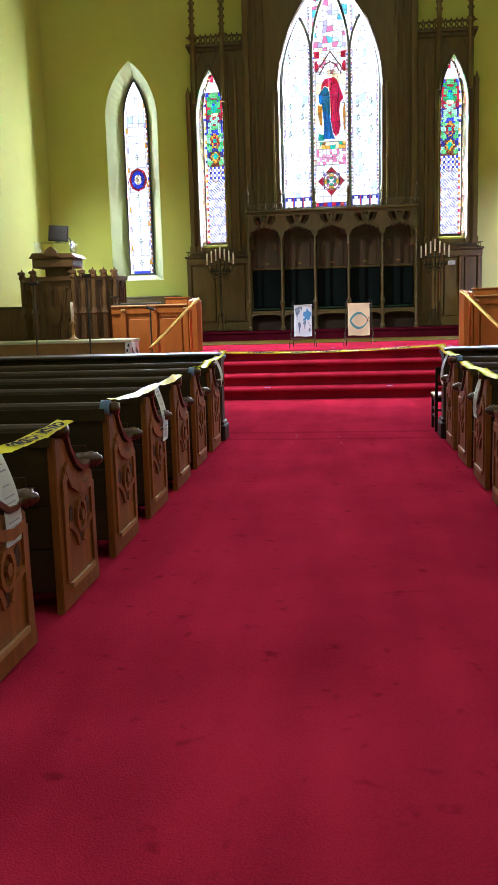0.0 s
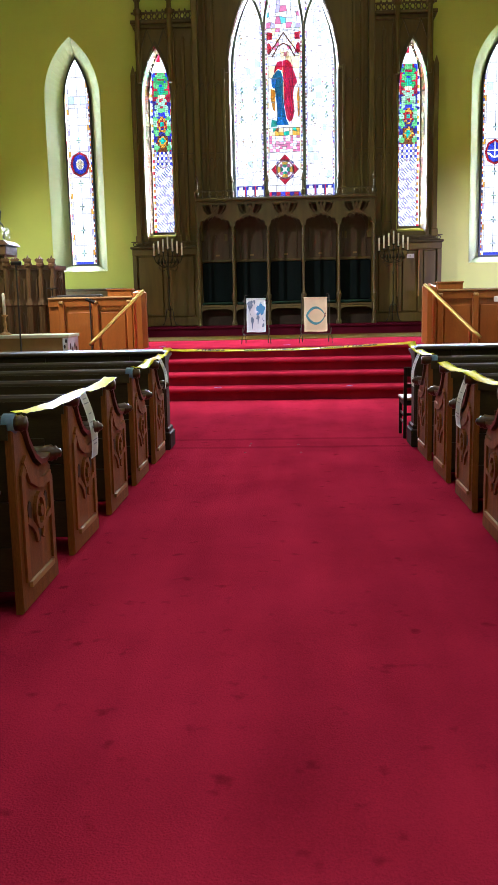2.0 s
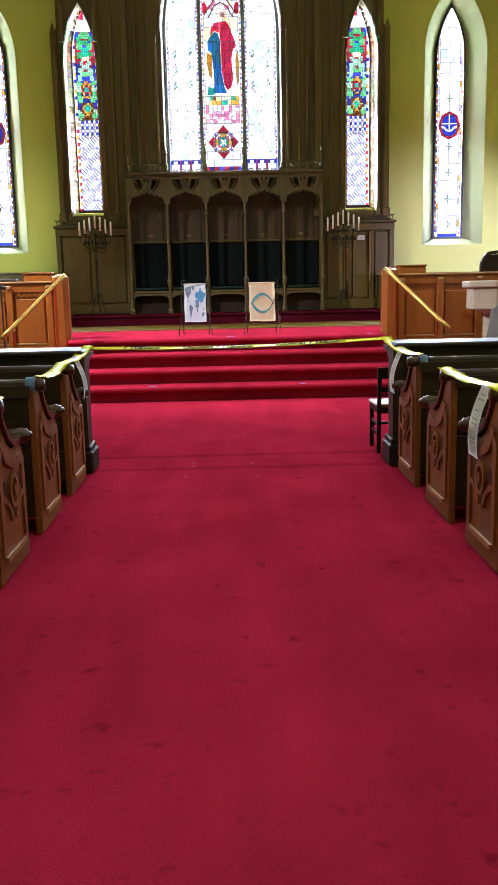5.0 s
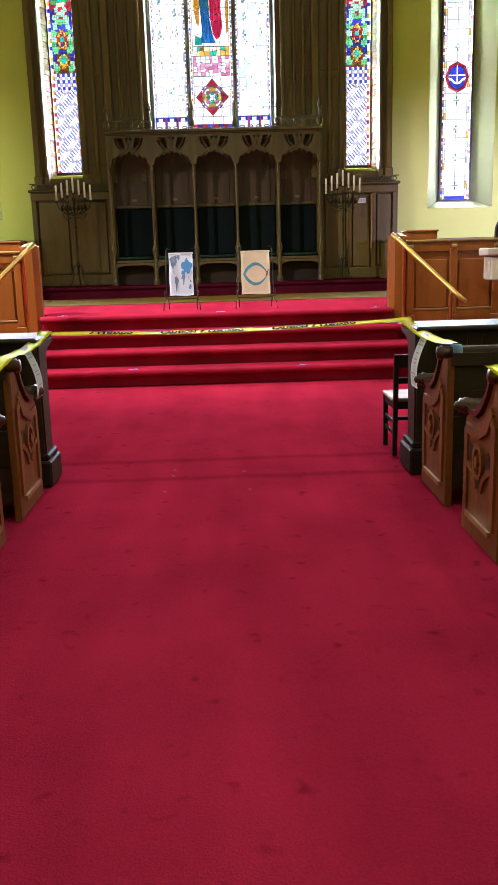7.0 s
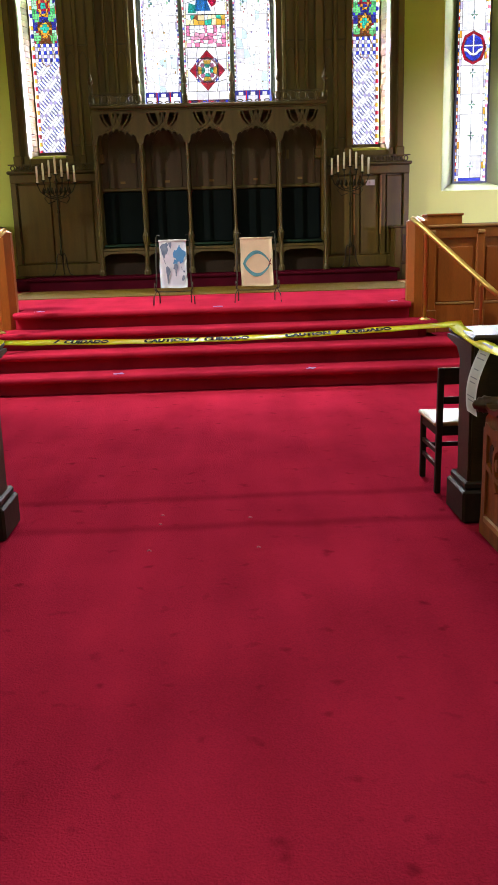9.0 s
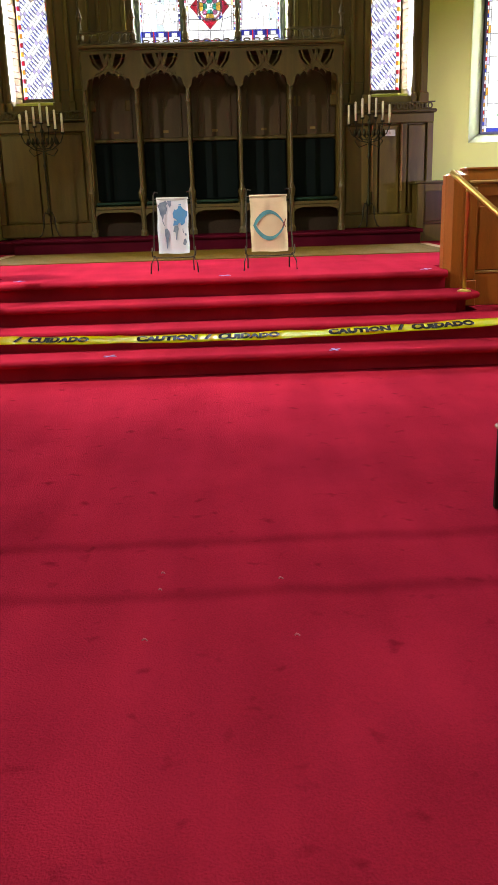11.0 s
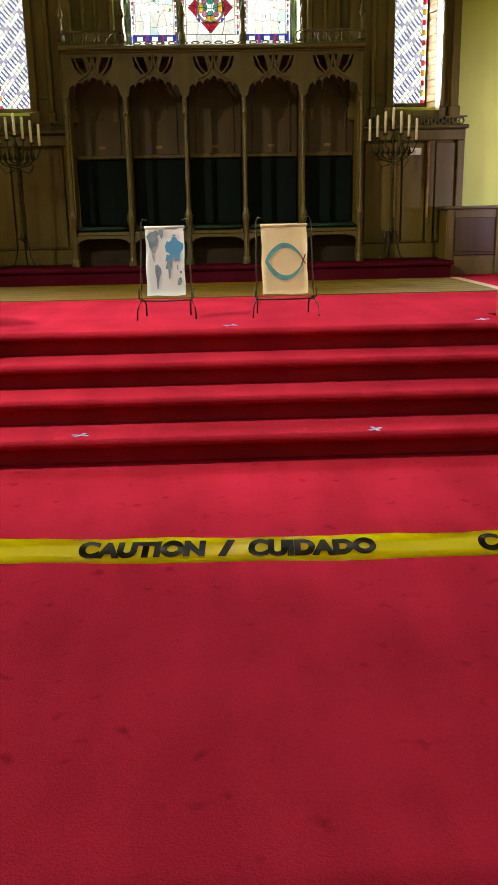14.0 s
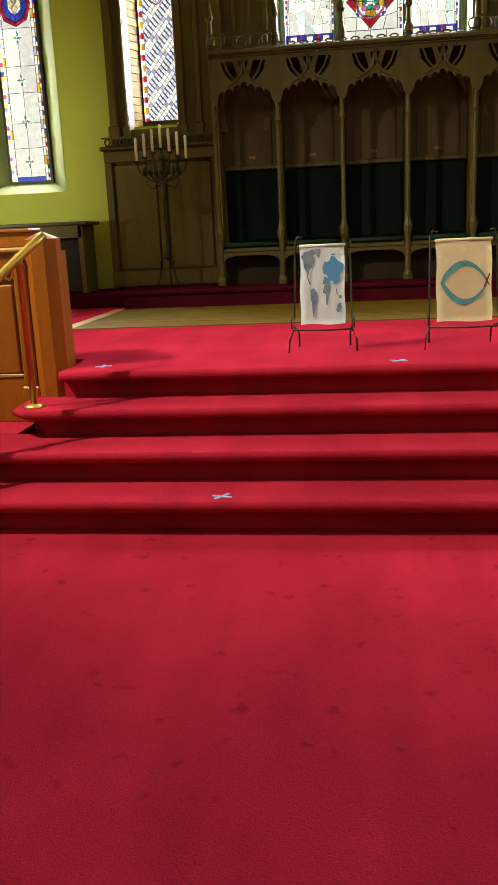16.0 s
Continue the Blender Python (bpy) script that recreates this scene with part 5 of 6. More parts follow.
for k in range(6):
    prism(bm, ring(-3.075 + 0.012 * (-1) ** k, 0.88 - k * 0.08, 0.016, 0.03, 6), 0.016, 0.0215)
    prism(bm, ring(0.14 + 0.08 * k, 0.80 - 0.05 * (k % 3), 0.03, 0.05, 6), -3.0345, -3.031, "x")
part("cloth_pattern", bm, M["plastic"], runner, kind="stuff")
for lx in (-6.1, -3.25):
    part("leg", boxes((lx - 0.04, lx + 0.04, 0.3, 0.38, 0, 0.925), bevel=0.005), M["desk_top"], tb)
cd = thing("candlestick", -4.02, 0.3, 0.975, "tall white candle in a turned pale candlestick on the table", "candlestick")
bm = bmesh.new()
lathe(bm, -4.02, 0.3, [(0.085, 0.975), (0.08, 0.99), (0.03, 1.02), (0.018, 1.08), (0.03, 1.12), (0.018, 1.16), (0.018, 1.22), (0.045, 1.25), (0.045, 1.262)], 14)
part("stick", bm, M["desk_top"], cd, smooth=True)
bm = bmesh.new()
lathe(bm, -4.02, 0.3, [(0.024, 1.262), (0.022, 1.56), (0.004, 1.575)], 12)
part("candle", bm, M["wax"], cd, "white wax candle", True)


def mic_stand(x, y, h, tilt):
    m = thing("microphone_stand", x, y, 0.0, "thin black microphone stand on the nave floor", "microphone stand", "microphone stands")
    bm = bmesh.new()
    tube(bm, [(x, y, 0.02), (x, y, h)], 0.011, 8)
    part("pole", bm, M["plastic"], m)
    bm = bmesh.new()
    lathe(bm, x, y, [(0.13, 0.0), (0.13, 0.012), (0.03, 0.03), (0.02, 0.05)], 16)
    part("base", bm, M["plastic"], m)
    bm = bmesh.new()
    tube(bm, [(x - 0.06, y, h), (x + 0.06, y + 0.02, h + tilt)], [0.022, 0.026], 8)
    part("microphone", bm, M["plastic"], m)
    return m


mic_stand(-4.05, -1.25, 1.80, 0.02)
mic_stand(-3.05, -2.0, 1.86, 0.0)
mic_stand(-2.75, 0.25, 1.46, -0.05)

# stone font
fo = thing("font", 3.36, 0.45, 0.0, "pale carved stone baptismal font on a column", "font")
bm = bmesh.new()
fx, fy = 3.48, 0.5
for r, z0, z1 in ((0.34, 0.0, 0.36), (0.20, 0.36, 1.0), (0.41, 1.03, 1.30), (0.47, 1.30, 1.385)):
    prism(bm, ring(fx, fy, r, r, 8, math.pi / 8), z0, z1 - 0.001, "z")
bmesh.ops.bevel(bm, geom=bm.edges[:], offset=0.012, segments=1, affect="EDGES")
part("bowl", bm, M["stone"], fo)
bm = bmesh.new()
lathe(bm, fx, fy, [(0.20, 0.98), (0.34, 1.04), (0.38, 1.062)], 8)
part("capital", bm, M["stone"], fo)
for k in range(8):
    a = math.pi / 4 * k
    cx_, cy_ = fx + 0.372 * math.cos(a), fy + 0.372 * math.sin(a)
    bm = bmesh.new()
    ribbon(bm, rect(-0.09, 0.09, 1.10, 1.27), 0.02, -0.012, 0.0, closed=True)
    ribbon(bm, [(-0.05, 1.12), (-0.05, 1.2), (0, 1.25), (0.05, 1.2), (0.05, 1.12)], 0.015, -0.010, 0.0)
    bmesh.ops.rotate(bm, verts=bm.verts, cent=(0, 0, 0), matrix=Matrix.Rotation(a + math.pi / 2, 3, "Z"))
    bmesh.ops.translate(bm, verts=bm.verts, vec=(cx_, cy_, 0))
    part("carved_panel", bm, M["stone"], fo)
bc = thing("blue_cloth", 3.35, 0.05, 1.0, "folded pale blue cloth hanging on the font", "cloth")
bm = bmesh.new()
prism(bm, [(3.18, 0.62), (3.52, 0.62), (3.40, 1.05), (3.33, 1.09), (3.26, 1.02)], 0.08, 0.10)
part("cloth", bm, mat("pale_blue_cloth", (0.30, 0.36, 0.48), 0.9, 0, 0.15, 6, 120, 0.2), bc)

# low panelled screen beside the footpace, and the dark side table opposite
ls = thing("low_screen", 4.2, 6.2, PLAT, "low panelled oak screen against the chancel wall", "panelling")
part("body", boxes((2.97, 6.4, 6.10, 6.40, PLAT, 1.54)), M["oak"], ls)
part("cap", boxes((2.93, 6.42, 6.06, 6.44, 1.54, 1.585), bevel=0.012), M["oak_light"], ls)
for k in range(5):
    x = 3.03 + 0.66 * k
    part("stile", boxes((x - 0.05, x + 0.05, 6.075, 6.10, PLAT, 1.54), bevel=0.006), M["oak"], ls)
    part("panel", boxes((x + 0.07, x + 0.59, 6.082, 6.10, 1.0, 1.44), (x + 0.05, x + 0.61, 6.07, 6.10, 0.96, 0.99), bevel=0.008), M["oak_red"], ls)
sd = thing("side_table", -4.2, 6.2, FOOT - 0.03, "dark oak side table with open shadowed knee space", "table")
part("tabletop", boxes((-5.2, -3.42, 5.95, 6.5, 1.70, 1.745), bevel=0.01), M["oak_light"], sd)
part("apron", boxes((-5.12, -3.50, 5.99, 6.02, 1.55, 1.70), bevel=0.004), M["oak"], sd)
for lx in (-5.1, -3.52):
    part("end_panel", boxes((lx - 0.03, lx + 0.03, 5.99, 6.46, FOOT - 0.03, 1.70), bevel=0.006), M["oak"], sd)
# black panel stands in for the shadow in the knee space
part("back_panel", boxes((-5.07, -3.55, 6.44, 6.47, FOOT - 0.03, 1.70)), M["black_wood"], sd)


def candelabrum(cx):
    c = thing("candelabrum", cx, 5.82, FOOT, "seven-branched aged metal floor candelabrum with white candles", "candelabrum", "candelabra")
    y = 5.82
    bm = bmesh.new()
    lathe(bm, cx, y, [(0.018, 1.25), (0.03, 1.30), (0.014, 1.36), (0.012, 1.9), (0.026, 1.93), (0.012, 1.97), (0.012, 2.36), (0.03, 2.39), (0.012, 2.44)], 10)
    part("stem", bm, M["tarnish"], c, smooth=True)
    for k in range(3):
        a = math.pi / 2 + 2 * math.pi * k / 3
        dx, dy = math.cos(a), math.sin(a)
        bm = bmesh.new()
        tube(bm, [(cx + dx * r, y + dy * r * 0.8, z) for r, z in ((0.01, 1.27), (0.06, 1.29), (0.09, 1.22), (0.10, 1.08), (0.14, 0.98), (0.18, 0.955))], 0.011, 6)
        part("foot", bm, M["iron"], c, smooth=True)
    for k in range(7):
        u = (k - 3) / 3
        x, zt = cx + u * 0.29, 2.47 - abs(u) * 0.13 + 0.02
        bm = bmesh.new()
        tube(bm, [(cx, y, 2.22 - 0.10 * abs(u)), (cx + u * 0.13, y, 2.20 - 0.05 * abs(u)), (cx + u * 0.25, y, 2.27 - 0.03 * abs(u)), (x, y, zt - 0.03), (x, y, zt)], 0.009, 6)
        prism(bm, [(cx + u * 0.2 - 0.03, 2.23), (cx + u * 0.2, 2.20), (cx + u * 0.2 + 0.03, 2.23), (cx + u * 0.2 + 0.012, 2.29), (cx + u * 0.2, 2.31), (cx + u * 0.2 - 0.012, 2.29)], y - 0.012, y + 0.004)
        lathe(bm, x, y, [(0.012, zt - 0.01), (0.034, zt), (0.034, zt + 0.012), (0.02, zt + 0.014)], 10)
        part("branch", bm, M["tarnish"], c, smooth=True)
        bm = bmesh.new()
        lathe(bm, x, y, [(0.017, zt + 0.014), (0.0165, zt + 0.26), (0.004, zt + 0.27)], 10)
        part("candle", bm, M["wax"], c, "white wax candle", True)
    bm = bmesh.new()
    for sg in (-1, 1):
        tube(bm, [(cx + sg * 0.03, y, 2.1), (cx + sg * 0.14, y, 2.06), (cx + sg * 0.2, y, 2.14), (cx + sg * 0.14, y, 2.2), (cx + sg * 0.09, y, 2.15)], 0.007, 6)
    part("scroll", bm, M["tarnish"], c, smooth=True)
    return c


candelabrum(-2.42)
candelabrum(2.20)


def easel(cx, half, z0, z1):
    e = thing("easel", cx, 1.78, PLAT, "low dark wrought-iron easel with curled feet on the chancel floor", "easel", "easels")
    w = half + 0.05
    for sg in (-1, 1):
        bm = bmesh.new()
        tube(bm, [(cx + sg * (w + 0.03), 1.62, PLAT + 0.005), (cx + sg * (w + 0.025), 1.64, PLAT + 0.09), (cx + sg * w, 1.68, z0 - 0.04), (cx + sg * (w - 0.005), 1.74, z0 + 0.05), (cx + sg * (w - 0.015), 1.84, z1 + 0.03),
                  (cx + sg * (w - 0.03), 1.85, z1 + 0.06), (cx + sg * (w - 0.06), 1.84, z1 + 0.05)], 0.0065, 6)
        part("side_bar", bm, M["iron"], e, smooth=True)
        bm = bmesh.new()
        tube(bm, [(cx + sg * (w - 0.005), 1.70, z0 - 0.02), (cx + sg * (w - 0.01), 1.85, z0 - 0.04), (cx + sg * (w - 0.02), 1.93, PLAT + 0.1), (cx + sg * (w - 0.02), 1.95, PLAT + 0.005)], 0.0065, 6)
        part("back_leg", bm, M["iron"], e, smooth=True)
        bm = bmesh.new()
        tube(bm, [(cx + sg * w, 1.68, z0 - 0.03), (cx + sg * (w + 0.01), 1.64, z0 - 0.01), (cx + sg * (w + 0.01), 1.635, z0 + 0.04), (cx + sg * (w + 0.01), 1.66, z0 + 0.06), (cx + sg * (w + 0.01), 1.68, z0 + 0.03)], 0.006, 6)
        part("scroll", bm, M["iron"], e, smooth=True)
    bm = bmesh.new()
    tube(bm, [(cx - w, 1.685, z0 - 0.035), (cx, 1.68, z0 - 0.04), (cx + w, 1.685, z0 - 0.035)], 0.007, 6)
    part("crossbar", bm, M["iron"], e, smooth=True)
    bm = bmesh.new()
    tube(bm, [(cx - w + 0.012, 1.83, z1 - 0.01), (cx + w - 0.012, 1.83, z1 - 0.01)], 0.006, 6)
    part("crossbar", bm, M["iron"], e, smooth=True)
    return e


def hanging(name, cx, half, z0, z1, material, label):
    """A cloth that leans on the easel: a thin, slightly rippled sheet."""
    b = thing(name, cx, 1.74, z0, label, "banner", "easel banners")
    bm = bmesh.new()
    nx_, nz_ = 8, 14
    g = [[bm.verts.new((cx - half + 2 * half * i / nx_ + 0.003 * math.sin(j * 0.8), 1.70 + 0.12 * j / nz_ - 0.004 * math.sin(i * 1.3 + j * 0.25) - 0.004, z0 + (z1 - z0) * j / nz_ + 0.004 * math.sin(i * 0.9) * (j in (0, nz_)))) for j in range(nz_ + 1)] for i in range(nx_ + 1)]
    for i in range(nx_):
        for j in range(nz_):
            bm.faces.new((g[i][j], g[i + 1][j], g[i + 1][j + 1], g[i][j + 1]))
    bmesh.ops.solidify(bm, geom=bm.faces[:], thickness=0.003)
    part("cloth", bm, material, b, smooth=True)
    bm = bmesh.new()
    tube(bm, [(cx - half - 0.006, 1.818, z1 - 0.004), (cx + half + 0.006, 1.818, z1 - 0.004)], 0.011, 8)
    part("hem_rod", bm, material, b, smooth=True)
    return b


def printed(b, name, polys, cx, half, z0, z1, material):
    """Printed shapes on a leaning cloth, given in parts of its width and height."""
    bm = bmesh.new()
    for poly in polys:
        vs = [bm.verts.new((cx - half + 2 * half * u, 1.688 + 0.12 * v, z0 + (z1 - z0) * v)) for u, v in poly]
        bm.faces.new(vs)
    part(name, bm, material, b)


B1, B2 = (-0.44, 0.152, 0.90, 1.428), (0.506, 0.182, 0.892, 1.428)
easel(*B1)
easel(*B2)
b1 = hanging("map_banner", *B1, M["cloth"], "white cloth banner with a blue printed world map")
printed(b1, "map_print", [
    [(0.02, 0.86), (0.10, 0.92), (0.22, 0.93), (0.28, 0.955), (0.36, 0.90), (0.30, 0.87), (0.33, 0.80), (0.28, 0.72), (0.22, 0.70), (0.20, 0.64), (0.16, 0.60), (0.14, 0.66), (0.09, 0.72), (0.07, 0.80)],
    [(0.33, 0.95), (0.46, 0.955), (0.46, 0.88), (0.42, 0.82), (0.38, 0.86)],
    [(0.14, 0.62), (0.18, 0.59), (0.24, 0.50), (0.21, 0.505)],
    [(0.23, 0.44), (0.30, 0.46), (0.38, 0.40), (0.40, 0.34), (0.34, 0.26), (0.31, 0.10), (0.28, 0.09), (0.26, 0.26), (0.23, 0.34)],
    [(0.50, 0.40), (0.55, 0.50), (0.66, 0.50), (0.68, 0.44), (0.64, 0.36), (0.61, 0.24), (0.58, 0.25), (0.57, 0.38)],
    [(0.80, 0.18), (0.84, 0.25), (0.90, 0.27), (0.93, 0.20), (0.88, 0.15), (0.82, 0.15)],
    [(0.80, 0.44), (0.82, 0.45), (0.84, 0.36), (0.81, 0.38)], [(0.86, 0.36), (0.92, 0.36), (0.93, 0.32), (0.88, 0.32)]], *B1, M["slate_print"])
printed(b1, "map_print", [
    [(0.50, 0.72), (0.56, 0.80), (0.60, 0.78), (0.66, 0.80), (0.70, 0.86), (0.78, 0.85), (0.84, 0.80), (0.98, 0.75), (0.97, 0.68), (0.90, 0.62), (0.88, 0.54), (0.82, 0.52), (0.76, 0.50), (0.73, 0.56), (0.66, 0.53), (0.60, 0.62), (0.52, 0.64)],
    [(0.50, 0.50), (0.54, 0.60), (0.64, 0.58), (0.67, 0.505), (0.555, 0.505)], [(0.70, 0.88), (0.78, 0.89), (0.78, 0.86), (0.71, 0.865)]], *B1, M["blue_print"])
b2 = hanging("fish_banner", *B2, M["cream"], "cream cloth banner with a teal fish outline")
fish = []
for k in range(15):
    t_ = k / 14
    fish.append((0.07 + 0.84 * t_, 0.47 + 0.27 * max(0.0, math.sin(math.pi * t_ * 0.98)) ** 0.7))
low = [(u, 0.94 - v) for u, v in fish]
inner = [(0.15 + 0.76 * k / 14, 0.47 + 0.20 * max(0.0, math.sin(math.pi * k / 14)) ** 0.8) for k in range(15)]
quads = []
for k in range(14):
    quads.append([fish[k], fish[k + 1], inner[k + 1], inner[k]])
    quads.append([low[k], low[k + 1], (inner[k + 1][0], 0.94 - inner[k + 1][1]), (inner[k][0], 0.94 - inner[k][1])])
printed(b2, "fish_print", quads, *B2, M["teal_print"])
printed(b2, "fish_print", [[(0.86, 0.52), (0.93, 0.44), (0.97, 0.42), (0.90, 0.52)], [(0.84, 0.40), (0.90, 0.44), (0.97, 0.57), (0.95, 0.58)]], *B2, M["red_ink"])

# boards of the chancel floor
bd = thing("board_floor", 0, 4.5, PLAT, "strip of oiled oak floorboards between carpet and footpace", "floorboards", kind="structure")
nb = 16
for k in range(nb):
    y0 = 3.62 + k * (5.545 - 3.62) / nb
    y1 = 3.62 + (k + 1) * (5.545 - 3.62) / nb - 0.004
    cut = -2.9 + (k * 1.37) % 3.1 + 0.8
    for x0, x1 in ((-2.9, cut - 0.002), (cut + 0.002, 2.9)):
        part("plank", boxes((x0, x1, y0, y1, PLAT - 0.012, PLAT + 0.004 + 0.001 * (k % 2)), bevel=0.002), M["boards"], bd)
for sg in (-1, 1):
    part("border_board", boxes((*sorted((sg * 2.902, sg * 3.02)), 3.62, 5.545, PLAT - 0.012, PLAT + 0.006), bevel=0.002), M["desk_top"], bd)
part("border_board", boxes((-3.02, 3.02, 3.57, 3.617, PLAT - 0.012, PLAT + 0.006), bevel=0.002), M["boards"], bd)

# crosses of blue masking tape on the carpet
for x, y, z, a in ((-0.93, 0.10, RISE, 20), (0.93, 0.05, RISE, 70), (0.05, 1.19, PLAT, 15), (1.95, 1.2, PLAT, 50), (-1.88, 1.25, PLAT, 60)):
    cr = thing("tape_cross", x, y, z, "cross of blue masking tape stuck on the red carpet", "floor marker", "tape crosses")
    for tn in (35, -35):
        bm = bmesh.new()
        box(bm, -0.055, 0.055, -0.011, 0.011, 0.0015, 0.004)
        bmesh.ops.rotate(bm, verts=bm.verts, cent=(0, 0, 0), matrix=Matrix.Rotation(radians(a + tn), 3, "Z"))
        bmesh.ops.translate(bm, verts=bm.verts, vec=(x, y, z + (0.0012 if tn > 0 else 0)))
        part("strip", bm, M["blue_tape"], cr)

# ---------------------------------------------------------------- pews
PEW_LEN = 4.5


def pew(s):
    """A pew whose carved end faces the aisle; s = -1 runs to the north wall, +1 to the south. Built round its back foot at the aisle."""
    p = thing("pew", 0, 0, 0, "dark oak church pew with a carved scroll-topped end", "pew", "nave pews")
    prof = [(0.0, 0.0), (0.56, 0.0), (0.56, 0.06), (0.535, 0.09), (0.52, 0.575)]
    prof += [(0.47, 0.61), (0.40, 0.592), (0.32, 0.592), (0.24, 0.63), (0.17, 0.70), (0.13, 0.785), (0.09, 0.815), (0.0, 0.815), (0.0, 0.09)]
    bm = bmesh.new()
    prism(bm, prof, 0.0, s * 0.036, "x")
    bmesh.ops.bevel(bm, geom=[e for e in bm.edges if abs(e.verts[0].co.x - e.verts[1].co.x) < 1e-6 and abs(e.verts[0].co.x) < 1e-6], offset=0.008, segments=1, affect="EDGES")
    end = part("pew_end", bm, M["pew"], p)
    # carved panel: raised frame, dark trefoil discs for shaded hollows, and a sill
    fx0, fx1 = -s * 0.012, -s * 0.0008
    a0, a1 = sorted((fx0, fx1))
    bm = bmesh.new()
    ribbon(bm, [(0.07, 0.13), (0.07, 0.60), (0.13, 0.66)], 0.05, a0, a1, "x")
    ribbon(bm, [(0.475, 0.13), (0.475, 0.53)], 0.05, a0, a1, "x")
    ribbon(bm, [(0.10, 0.675), (0.17, 0.58), (0.26, 0.54), (0.36, 0.522), (0.475, 0.535)], 0.045, *sorted((-s * 0.0145, -s * 0.0008)), "x")
    ribbon(bm, [(0.10, 0.40), (0.16, 0.37), (0.21, 0.33), (0.24, 0.27)], 0.03, a0 + 0.002 * 0, a1, "x")
    ribbon(bm, [(0.445, 0.36), (0.39, 0.345), (0.34, 0.32), (0.31, 0.27)], 0.03, a0, a1, "x")
    part("panel_frame", bm, M["pew"], end)
    # sill in pale wood: the chamfer's highlight is set by colour
    bm = bmesh.new()
    prism(bm, rect(0.095, 0.45, 0.095, 0.12), *sorted((-s * 0.016, -s * 0.0008)), "x")
    part("panel_sill", bm, M["desk_top"], end, "lower moulding, pale colour for its highlight")
    bm = bmesh.new()
    ribbon(bm, ring(0.275, 0.405, 0.062, 0.075, 12), 0.024, *sorted((-s * 0.018, -s * 0.0008)), "x", closed=True)
    prism(bm, ring(0.275, 0.405, 0.022, 0.03, 8), *sorted((-s * 0.024, -s * 0.0008)), "x")
    part("carved_roundel", bm, M["pew"], end)
    # flat dark discs paint the shade of three hollows; nothing is cut in
    for cy_, cz_ in ((0.155, 0.43), (0.40, 0.425), (0.275, 0.30)):
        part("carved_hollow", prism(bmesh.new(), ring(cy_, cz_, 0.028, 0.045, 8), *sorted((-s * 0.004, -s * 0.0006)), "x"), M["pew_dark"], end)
    # rolled arm with its carved knob
    bm = bmesh.new()
    az = 0.632
    tube(bm, [(s * 0.075, 0.50, az), (s * 0.02, 0.50, az), (-s * 0.015, 0.505, az), (-s * 0.022, 0.508, az), (-s * 0.036, 0.508, az), (-s * 0.042, 0.51, az), (-s * 0.056, 0.51, az), (-s * 0.064, 0.51, az)], [0.034, 0.036, 0.042, 0.033, 0.036, 0.024, 0.02, 0.004], 12)
    part("arm_scroll", bm, M["knob"], p, smooth=True)
    bm = bmesh.new()
    band = [(0.06, 0.845), (0.12, 0.81), (0.16, 0.735), (0.235, 0.657), (0.32, 0.612), (0.40, 0.606), (0.48, 0.626)]
    for q, r in zip(band, band[1:]):
        prism(bm, [q, r, (r[0] + 0.012, r[1] + 0.022), (q[0] + 0.012, q[1] + 0.022)], *sorted((-s * 0.018, s * 0.078)), "x")
    part("arm_moulding", bm, M["knob"], p)
    bm = bmesh.new()
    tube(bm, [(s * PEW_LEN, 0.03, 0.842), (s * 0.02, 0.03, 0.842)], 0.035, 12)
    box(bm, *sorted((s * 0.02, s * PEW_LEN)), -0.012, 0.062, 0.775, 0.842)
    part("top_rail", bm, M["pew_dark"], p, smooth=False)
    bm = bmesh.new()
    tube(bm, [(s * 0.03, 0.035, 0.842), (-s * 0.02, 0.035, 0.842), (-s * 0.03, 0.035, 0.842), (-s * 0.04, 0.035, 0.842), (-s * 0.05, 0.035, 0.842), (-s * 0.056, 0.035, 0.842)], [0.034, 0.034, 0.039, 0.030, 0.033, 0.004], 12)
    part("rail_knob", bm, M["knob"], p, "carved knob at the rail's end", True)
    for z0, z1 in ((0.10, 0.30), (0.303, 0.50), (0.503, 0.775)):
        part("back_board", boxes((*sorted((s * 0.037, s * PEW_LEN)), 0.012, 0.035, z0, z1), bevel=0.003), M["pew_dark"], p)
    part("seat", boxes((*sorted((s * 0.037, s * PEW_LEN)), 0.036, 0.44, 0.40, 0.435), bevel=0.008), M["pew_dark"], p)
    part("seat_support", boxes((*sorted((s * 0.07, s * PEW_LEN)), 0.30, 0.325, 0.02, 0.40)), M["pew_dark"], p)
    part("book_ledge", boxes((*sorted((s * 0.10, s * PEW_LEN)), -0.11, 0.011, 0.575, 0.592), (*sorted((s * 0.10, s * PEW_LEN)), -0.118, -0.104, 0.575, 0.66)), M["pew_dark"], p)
    part("far_end", boxes((*sorted((s * PEW_LEN, s * (PEW_LEN + 0.06))), 0.0, 0.5, 0.0, 0.82), bevel=0.006), M["pew"], p)
    return p


XL, XR, Y0, STEP = -1.03, 1.265, -4.78, 0.885
for s, xe in ((-1, XL), (1, XR)):
    first = pew(s)
    first.matrix_basis = pose(xe, Y0, 0)
    for k in range(1, 10):
        copy_thing(first, pose(xe + 0.004 * ((k * 7) % 3 - 1), Y0 - STEP * k, 0, 0, 0, 0.25 * ((k * 5) % 3 - 1)))


